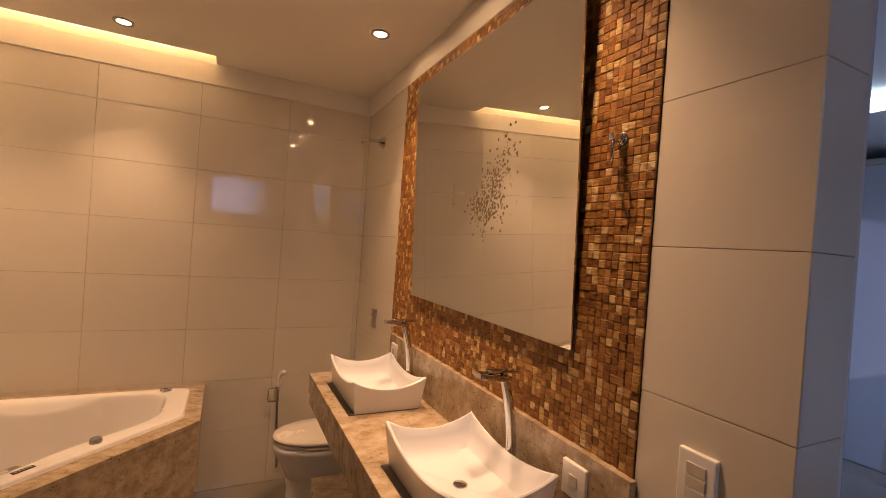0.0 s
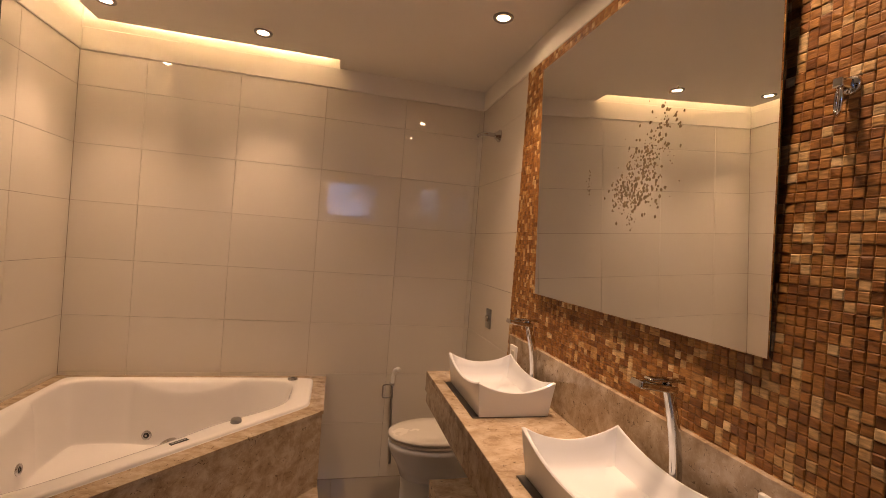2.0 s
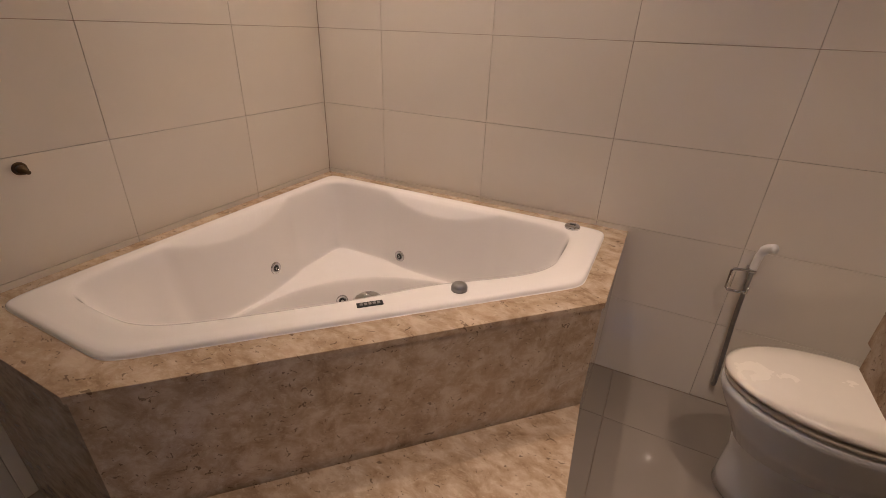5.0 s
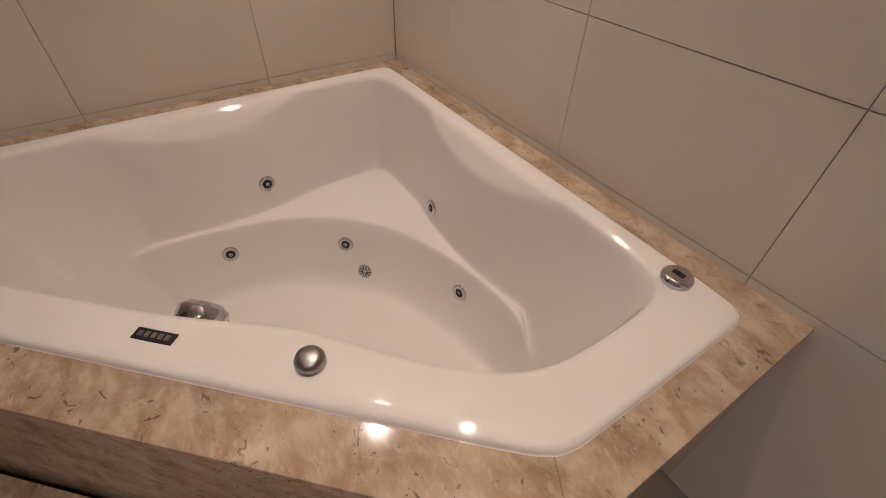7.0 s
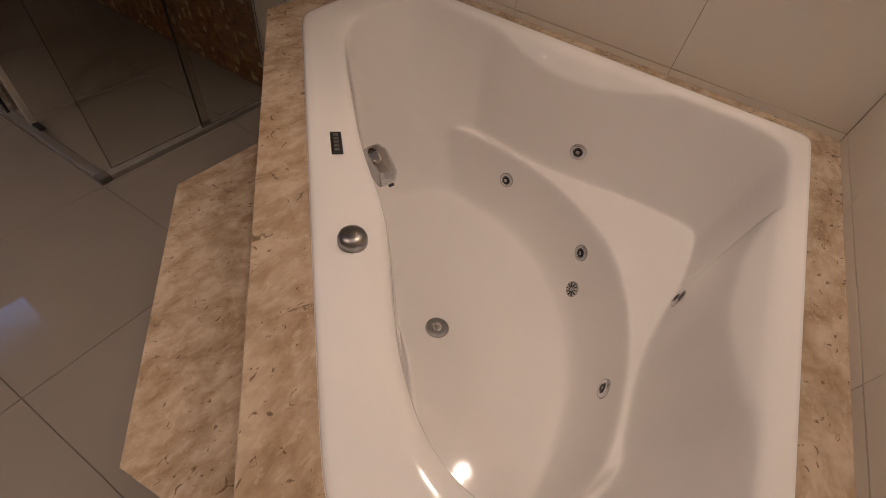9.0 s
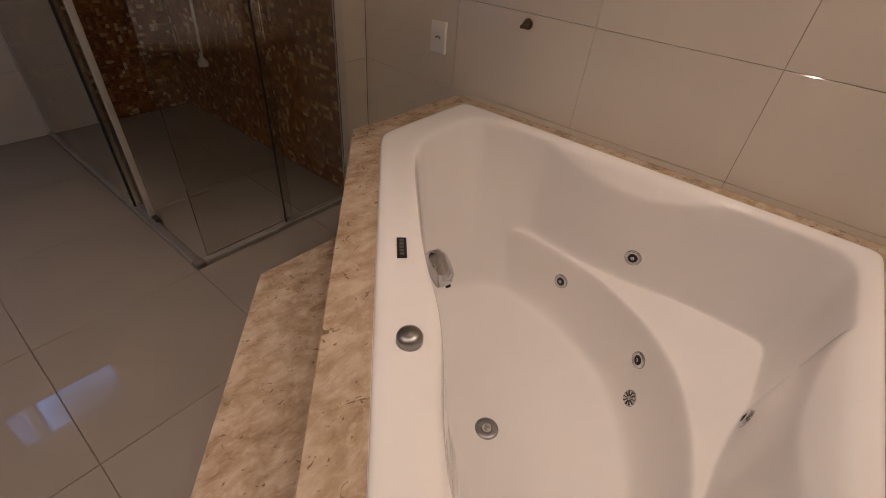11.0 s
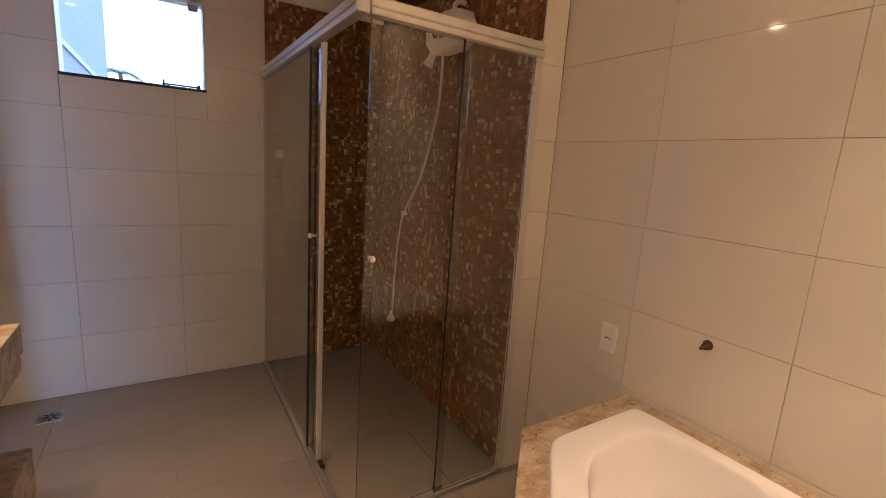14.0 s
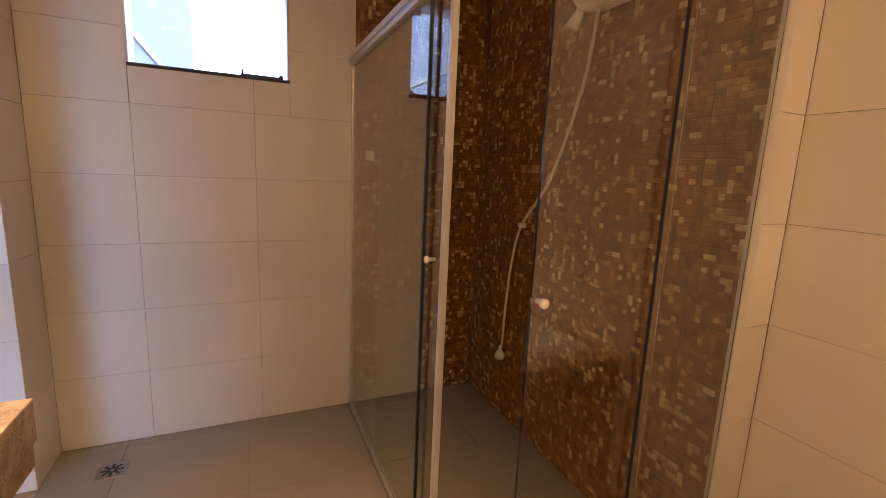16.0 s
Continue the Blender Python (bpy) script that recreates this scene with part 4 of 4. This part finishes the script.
for i in range(8):
    bm = box(0.010, 0.048, -0.006, 0.006, 0.0025, 0.004)
    bm.transform(pose(2.175, -3.59, FZ, 0, 0, i * 45))
    part("slot", bm, BLACK, fd)

# ---- window ----
x0, x1, z0, z1 = WIN
window = tagged(thing("window_1", (x0 + x1) / 2, -L, z0, "small high window with a frameless tilting glass pane", "window"), kind="structure")
part("window_sill", box(x0, x1, -L - 0.15, -L + 0.004, z0 - 0.001, z0 + 0.016, 0.003, 1), BLACK, window, "dark sill bar")
part("window_frame", box(x0, x0 + 0.010, -L - 0.15, -L - 0.001, z0 + 0.017, z1), ALU_WHITE, window)
part("window_frame", box(x1 - 0.010, x1, -L - 0.15, -L - 0.001, z0 + 0.017, z1), ALU_WHITE, window)
part("window_frame", box(x0 + 0.011, x1 - 0.011, -L - 0.15, -L - 0.001, z1 - 0.012, z1), ALU_WHITE, window)
wp = part("pane", box(x0 + 0.012, x1 - 0.012, -L - 0.075, -L - 0.067, z0 + 0.02, z1 - 0.014), CLEAR_GLASS, window)
wp.visible_shadow = False
part("latch_bar", box(x0 + 0.03, x0 + 0.24, -L - 0.060, -L - 0.050, z0 + 0.024, z0 + 0.034, 0.002, 1), BLACK, window, "black latch bar")
part("latch_pin", box(x0 + 0.225, x0 + 0.235, -L - 0.062, -L - 0.048, z0 + 0.017, z0 + 0.055, 0.002, 1), BLACK, window)
part("latch_pin", box(x0 + 0.03, x0 + 0.05, -L - 0.062, -L - 0.048, z0 + 0.017, z0 + 0.045, 0.002, 1), BLACK, window)
part("hinge", box(x0 + 0.03, x0 + 0.085, -L - 0.065, -L - 0.055, z1 - 0.055, z1 - 0.016, 0.002, 1), STEEL, window, "metal pane hinge")

# ---- bedroom seen through the doorway ----
BX0, BX1, BY0, BY1 = W + 0.155, 7.0, -4.2, -0.6
structure("bedroom_floor", box(BX0 - 0.02, BX1 + 0.1, BY0 - 0.1, BY1 + 0.1, -0.16, FZ - 0.001), FLOOR_TILE, "pale polished bedroom floor", "floor")
structure("bedroom_wall_east", box(BX1, BX1 + 0.12, BY0, BY1, 0, 2.7), BLUE_WALL, "plain pale bedroom wall")
structure("bedroom_wall_south", box(BX0, BX1, BY0 - 0.12, BY0, FZ, 2.7), BLUE_WALL, "plain pale bedroom wall")
bm = box(BX0, 3.5, BY1, BY1 + 0.12, FZ, 2.7)
add_box(bm, 5.3, BX1, BY1, BY1 + 0.12, FZ, 2.7)
add_box(bm, 3.5, 5.3, BY1, BY1 + 0.12, FZ, 0.4)
add_box(bm, 3.5, 5.3, BY1, BY1 + 0.12, 2.3, 2.7)
structure("bedroom_wall_north", bm, BLUE_WALL, "plain pale bedroom wall with a wide window opening")
bm = box(BX0 - T, BX0 + 0.004, BY0, DOOR1, 0, 2.7)
add_box(bm, BX0 - T, BX0 + 0.004, DOOR0, BY1, 0, 2.7)
add_box(bm, BX0 - T, BX0 + 0.004, DOOR1, DOOR0, 2.50, 2.7)
structure("bedroom_wall_west", bm, BLUE_WALL, "plain pale bedroom wall round the doorway")
structure("bedroom_ceiling", box(BX0, BX1, BY0, BY1, 2.7, 2.8), BLUE_WALL, "plain pale bedroom ceiling", "ceiling")
area_lamp("bedroom_window_light", (4.4, BY1 + 0.05, 1.35), (4.4, -4.0, 1.35), 1.75, 1.85, DOOR_W, (0.09, 0.30, 1.0))
wardrobe = thing("wardrobe", 6.7, -2.0, FZ, "tall wardrobe with glossy sliding doors in dark aluminium frames", "wardrobe")
GLOSS = material("glossy_door_panel", (0.42, 0.46, 0.52), 0.06, spread=0.03, scale=2, spec=0.8)
part("body", box(6.42, BX1 - 0.002, -3.6, BY1 - 0.002, FZ, 2.6), BLUE_WALL, wardrobe)
for i in range(3):
    y1 = BY1 - 0.01 - i * 0.985
    d = part("door", box(6.395, 6.418, y1 - 0.98, y1, 0.06, 2.55), GLOSS, wardrobe, "glossy sliding door")
    part("door_frame", box(6.380, 6.394, y1 - 0.98, y1 - 0.94, 0.06, 2.55), ALU, d)
    part("door_frame", box(6.380, 6.394, y1 - 0.04, y1, 0.06, 2.55), ALU, d)
part("top_track", box(6.36, 6.419, -3.6, BY1 - 0.002, 2.552, 2.60), ALU, wardrobe)
part("bottom_track", box(6.37, 6.419, -3.6, BY1 - 0.002, FZ, 0.05), ALU, wardrobe)
bl = thing("bedroom_ceiling_light", 5.0, -1.88, 2.7, "square white bedroom ceiling light, lit", "ceiling light")
part("diffuser", box(4.90, 5.10, -1.98, -1.78, 2.63, 2.69, 0.01, 2), glow("cool_diffuser", (0.25, 0.62, 1.0), 9.0), bl)
part("base", box(4.92, 5.08, -1.96, -1.80, 2.69, 2.701), PLASTIC, bl)

# ---- outside the window ----
structure("ground", box(-300, 300, -600, 40, -0.6, -0.3), EARTH, "bare ground around the house", "ground")
nb = thing("neighbour_house", 4.0, -9, -0.3, "pale blue-grey rendered neighbouring house wall", "house")
part("wall", box(2.44, 6.5, -11.9, -5.2, -0.3, 6.2), NEIGHBOUR, nb)
part("roof", prism([(2.30, -12.1), (6.7, -12.1), (6.7, -5.0), (2.30, -5.0)], 6.2, 6.45), NEIGHBOUR, nb)
part("ledge", box(2.415, 2.439, -11.88, -5.25, 2.50, 2.56), ALU, nb)
palm = thing("palm_tree", 3.6, -40, -0.3, "tall palm tree with feathery green fronds", "tree")
PX, PY, PZ = 3.9, -40.0, 6.4
part("trunk", tube(spline([(PX - 0.5, PY, -0.3), (PX - 0.2, PY, 3.5), (PX, PY, PZ)], 8), [0.22 - 0.006 * i for i in range(17)], 12), BARK, palm, "", True)
rnd = random.Random(3)
bm = bmesh.new()
for f in range(17):
    a = f * 6.283 / 17 + rnd.uniform(-0.15, 0.15)
    up = rnd.uniform(0.2, 1.0)
    ln = rnd.uniform(1.5, 2.1)
    prev = None
    for k in range(22):
        t = k / 21
        c = Vector((PX + math.cos(a) * ln * t, PY + math.sin(a) * ln * t, PZ + up * ln * t - 1.5 * ln * t * t * 0.75))
        wv = Vector((-math.sin(a), math.cos(a), 0))
        wl_ = 0.5 * math.sin(math.pi * (0.12 + 0.83 * t))
        for sgn in (-1, 1):
            tip = c + wv * sgn * wl_ + Vector((math.cos(a) * 0.15, math.sin(a) * 0.15, -0.28 * wl_ - rnd.uniform(0, 0.12)))
            d = Vector((math.cos(a), math.sin(a), 0)) * 0.035
            bm.faces.new((bm.verts.new(c - d), bm.verts.new(c + d), bm.verts.new(tip)))
part("crown", bm, LEAF, palm, "feathery green fronds")

# ---- tiles and mosaic pieces ----
tile_cache = {}


def tile_mesh(w, h, mat, t=0.008):
    key = (round(w, 3), round(h, 3), mat.name)
    if key not in tile_cache:
        c = 0.0012
        w2, h2 = w / 2 - 0.0006, h / 2 - 0.0006
        v = [(sx * w2, 0, sz * h2) for sx, sz in ((-1, -1), (1, -1), (1, 1), (-1, 1))]
        v += [(sx * w2, t - c, sz * h2) for sx, sz in ((-1, -1), (1, -1), (1, 1), (-1, 1))]
        v += [(sx * (w2 - c), t, sz * (h2 - c)) for sx, sz in ((-1, -1), (1, -1), (1, 1), (-1, 1))]
        f = []
        for b in (0, 4):
            for i in range(4):
                j = (i + 1) % 4
                f.append((b + i, b + 4 + i, b + 4 + j, b + j))
        f.append((8, 11, 10, 9))
        me = bpy.data.meshes.new("tile")
        me.from_pydata(v, [], f)
        me.materials.append(mat)
        tile_cache[key] = me
    return tile_cache[key]


tile_rnd = random.Random(11)


def lay_tiles(wall, us, zs, place, mat, skip=None):
    """Tiles between successive joints; place(u, z) gives the pose of a tile's centre on the wall."""
    for u0, u1 in zip(us, us[1:]):
        for z0_, z1_ in zip(zs, zs[1:]):
            for a0, a1, b0, b1 in (skip(min(u0, u1), max(u0, u1), z0_, z1_) if skip else [(min(u0, u1), max(u0, u1), z0_, z1_)]):
                if a1 - a0 < 0.006 or b1 - b0 < 0.006:
                    continue
                ob = new("tile", tile_mesh(a1 - a0, b1 - b0, mat))
                ob.parent = wall
                ob.matrix_basis = place((a0 + a1) / 2, (b0 + b1) / 2) @ pose(0, 0, 0, tile_rnd.gauss(0, 0.05), 0, tile_rnd.gauss(0, 0.05))


H = 0.33
ZS = [FZ] + [H * k for k in range(1, 8)] + [TOP]
lay_tiles(wall_north, [0.0, 0.345, 0.858, 1.371, 1.890, 2.41, W], ZS, lambda u, z: pose(u, T, z, 0, 0, 180), TILE)
lay_tiles(wall_west, [0.0, -0.480, -1.004, -1.548, STUB_Y], ZS, lambda u, z: pose(-T, u, z, 0, 0, -90), TILE)
lay_tiles(shower_wall, [0.0, STUB_X], ZS, lambda u, z: pose(u, STUB_Y - T, z, 0, 0, 0), TILE)
ZB = [FZ] + [0.339 * k for k in range(1, 8)] + [TOP]


def around_window(a0, a1, b0, b1):
    wx0, wx1, wz0, wz1 = WIN
    if a1 <= wx0 or a0 >= wx1 or b1 <= wz0 or b0 >= wz1:
        return [(a0, a1, b0, b1)]
    out = []
    if a0 < wx0:
        out.append((a0, wx0, b0, b1))
    if a1 > wx1:
        out.append((wx1, a1, b0, b1))
    m0, m1 = max(a0, wx0), min(a1, wx1)
    if b0 < wz0:
        out.append((m0, m1, b0, wz0))
    if b1 > wz1:
        out.append((m0, m1, wz1, b1))
    return out


lay_tiles(wall_south, [W, 2.043, 1.497, SX - 0.012], ZB, lambda u, z: pose(u, -L - T, z, 0, 0, 0), TILE, around_window)
lay_tiles(wall_east, [0.0, -0.742], ZS, lambda u, z: pose(W + T, u, z, 0, 0, 90), TILE)
lay_tiles(wall_east, [-2.418, DOOR0], ZS, lambda u, z: pose(W + T, u, z, 0, 0, 90), TILE)
lay_tiles(wall_east, [DOOR1, -L], ZS, lambda u, z: pose(W + T, u, z, 0, 0, 90), TILE)
ZD = [FZ] + [H * k for k in range(1, 8)] + [2.50]
lay_tiles(wall_east, [W, W + 0.15], ZD, lambda u, z: pose(u, DOOR0 + T, z, 0, 0, 180), TILE)
lay_tiles(wall_east, [W, W + 0.15], ZD, lambda u, z: pose(u, DOOR1 - T, z, 0, 0, 0), TILE)
fx = [0.0, 0.421, 0.998, 1.575, 2.152, W + 0.148]
fy = [0.0, -0.311, -0.888, -1.465, -2.042, -2.619, -3.196, -3.773, -L]
for a0, a1 in zip(fx, fx[1:]):
    for b0, b1 in zip(fy, fy[1:]):
        if a1 > W and not DOOR1 - 0.1 < (b0 + b1) / 2 < DOOR0 + 0.1:
            a1 = W
        ob = new("tile", tile_mesh(a1 - a0, abs(b1 - b0), FLOOR_TILE))
        ob.parent = floor
        ob.matrix_basis = pose((a0 + a1) / 2, (b0 + b1) / 2, FZ - T, 90)


def mosaic(u0, u1, z0_, z1_, size, proud, rnd, place, gap, keep=None, merge=0.0, sheets=None):
    """Vertices and faces of small uneven blocks over a wall rectangle. place(u, z, out) gives a point."""
    vs, fs = [], []
    nu, nz = int(round((u1 - u0) / size)), int(round((z1_ - z0_) / size))
    du, dz = (u1 - u0) / nu, (z1_ - z0_) / nz
    used = set()
    for j in range(nz):
        for i in range(nu):
            if (i, j) in used:
                continue
            a0, b0 = u0 + i * du, z0_ + j * dz
            a1, b1 = a0 + du, b0 + dz
            r = rnd.random()
            if r < merge and i + 1 < nu and (i + 1, j) not in used:
                a1 += du
                used.add((i + 1, j))
            elif r < 2 * merge and j + 1 < nz:
                b1 += dz
                used.add((i, j + 1))
            if keep and not keep((a0 + a1) / 2, (b0 + b1) / 2):
                continue
            if sheets and (abs((a0 - u0) % sheets[0]) < 0.5 * du or abs((b0 - z0_) % sheets[1]) < 0.5 * dz):
                a0, b0 = a0 + 0.003 * (abs((a0 - u0) % sheets[0]) < 0.5 * du), b0 + 0.003 * (abs((b0 - z0_) % sheets[1]) < 0.5 * dz)
            g = gap * rnd.uniform(0.6, 1.4)
            h = proud * rnd.uniform(0.75, 1.2)
            n = len(vs)
            tilt = [rnd.uniform(-0.2, 0.2) * proud for _ in range(4)]
            corners = ((a0 + g, b0 + g), (a1 - g, b0 + g), (a1 - g, b1 - g), (a0 + g, b1 - g))
            c = min(0.0022, 0.12 * size)
            tops = ((a0 + g + c, b0 + g + c), (a1 - g - c, b0 + g + c), (a1 - g - c, b1 - g - c), (a0 + g + c, b1 - g - c))
            vs += [place(u, z, 0.0) for u, z in corners]
            vs += [place(u, z, h * 0.7 + tilt[k] * 0.5) for k, (u, z) in enumerate(corners)]
            vs += [place(u, z, h + tilt[k]) for k, (u, z) in enumerate(tops)]
            for b in (0, 4):
                for k in range(4):
                    fs.append((n + b + k, n + b + (k + 1) % 4, n + b + 4 + (k + 1) % 4, n + b + 4 + k))
            fs.append((n + 8, n + 9, n + 10, n + 11))
    return vs, fs


def joined(name, vs, fs, mat, parent, label):
    me = bpy.data.meshes.new(name)
    me.from_pydata(vs, [], fs)
    me.materials.append(mat)
    bm = bmesh.new()
    bm.from_mesh(me)
    bmesh.ops.recalc_face_normals(bm, faces=bm.faces)
    bm.to_mesh(me)
    bm.free()
    ob = new(name, me)
    ob.parent = parent
    return tagged(ob, label, kind="stuff")


M0, M1, MZ0, MZ1 = -2.418, -0.742, 0.90, 2.535
part("mosaic_backing", box(W - 0.001, W + T - 0.001, M0 + 0.001, M1 - 0.001, MZ0, MZ1), MOSAIC_BACK, wall_east)
part("mosaic_backing", box(W - 0.0005, W + T, M0 + 0.001, M1 - 0.001, FZ, MZ0), TILE, wall_east)
NEAR_Y, NEAR_Z0, NEAR_Z1 = -2.20, 1.38, 1.98


def not_near(u, z):
    return not (u < NEAR_Y and NEAR_Z0 < z < NEAR_Z1)


rnd = random.Random(21)
vs, fs = mosaic(M0, M1, MZ0, MZ1, 0.0215, 0.0048, rnd, lambda u, z, o: (W - 0.001 - o, u, z), 0.0004, not_near, 0.06)
joined("mosaic_pieces", vs, fs, WOOD_JOINED, wall_east, "small rough brown coconut-shell mosaic blocks")
variants = []
for k in range(14):
    vs, fs = mosaic(-0.01075, 0.01075, -0.01075, 0.01075, 0.0215, 0.0048, rnd, lambda u, z, o: (-o, u, z), 0.0004)
    me = bpy.data.meshes.new("mosaic_block")
    me.from_pydata(vs, [], fs)
    me.materials.append(WOOD_SINGLE)
    bm = bmesh.new()
    bm.from_mesh(me)
    bmesh.ops.recalc_face_normals(bm, faces=bm.faces)
    bm.to_mesh(me)
    bm.free()
    variants.append(me)
nu, nz = int(round((M1 - M0) / 0.0215)), int(round((MZ1 - MZ0) / 0.0215))
for j in range(nz):
    for i in range(nu):
        u, z = M0 + (i + 0.5) * (M1 - M0) / nu, MZ0 + (j + 0.5) * (MZ1 - MZ0) / nz
        if not not_near(u, z):
            ob = new("mosaic_block", rnd.choice(variants))
            ob.parent = wall_east
            ob.matrix_basis = pose(W - 0.001, u, z, 0, 0, 0)
rnd = random.Random(31)
MT = TOP + 0.0
vs, fs = mosaic(-L + 0.004, STUB_Y - 0.012, FZ, MT, 0.0225, 0.0030, rnd, lambda u, z, o: (STUB_X - 0.006 + o, u, z), 0.0009, None, 0.16, (0.515, 0.33))
joined("mosaic_pieces", vs, fs, DARK_JOINED, shower_wall, "dark brown glossy mosaic with pale flecks")
part("mosaic_backing", box(STUB_X - 0.012, STUB_X - 0.0055, -L, STUB_Y - 0.010, FZ, MT), DARK_BACK, shower_wall)
vs, fs = mosaic(STUB_X, SX - 0.014, FZ, MT, 0.0225, 0.0030, rnd, lambda u, z, o: (u, -L - 0.006 + o, z), 0.0009, None, 0.16, (0.515, 0.33))
joined("mosaic_pieces", vs, fs, DARK_JOINED, wall_south, "dark brown glossy mosaic with pale flecks")
part("mosaic_backing", box(STUB_X, SX - 0.013, -L - T - 0.002, -L - 0.0055, FZ, MT), DARK_BACK, wall_south)
for k in range(8):
    zj = FZ + 0.0012 + 0.33 * k
    if 0 < k and zj < MT:
        part("joint_line", box(STUB_X - 0.0058, STUB_X - 0.0040, -L + 0.004, STUB_Y - 0.012, zj, zj + 0.0026), JOINT_TAN, shower_wall)
        part("joint_line", box(STUB_X, SX - 0.014, -L - 0.0058, -L - 0.0040, zj, zj + 0.0026), JOINT_TAN, wall_south)
for k in range(1, 4):
    uj = -L + 0.0052 + 0.515 * k
    part("joint_line", box(STUB_X - 0.0058, STUB_X - 0.0040, uj, uj + 0.0026, FZ, MT), JOINT_TAN, shower_wall)
part("joint_line", box(STUB_X + 0.5162, STUB_X + 0.5188, -L - 0.0058, -L - 0.0040, FZ, MT), JOINT_TAN, wall_south)
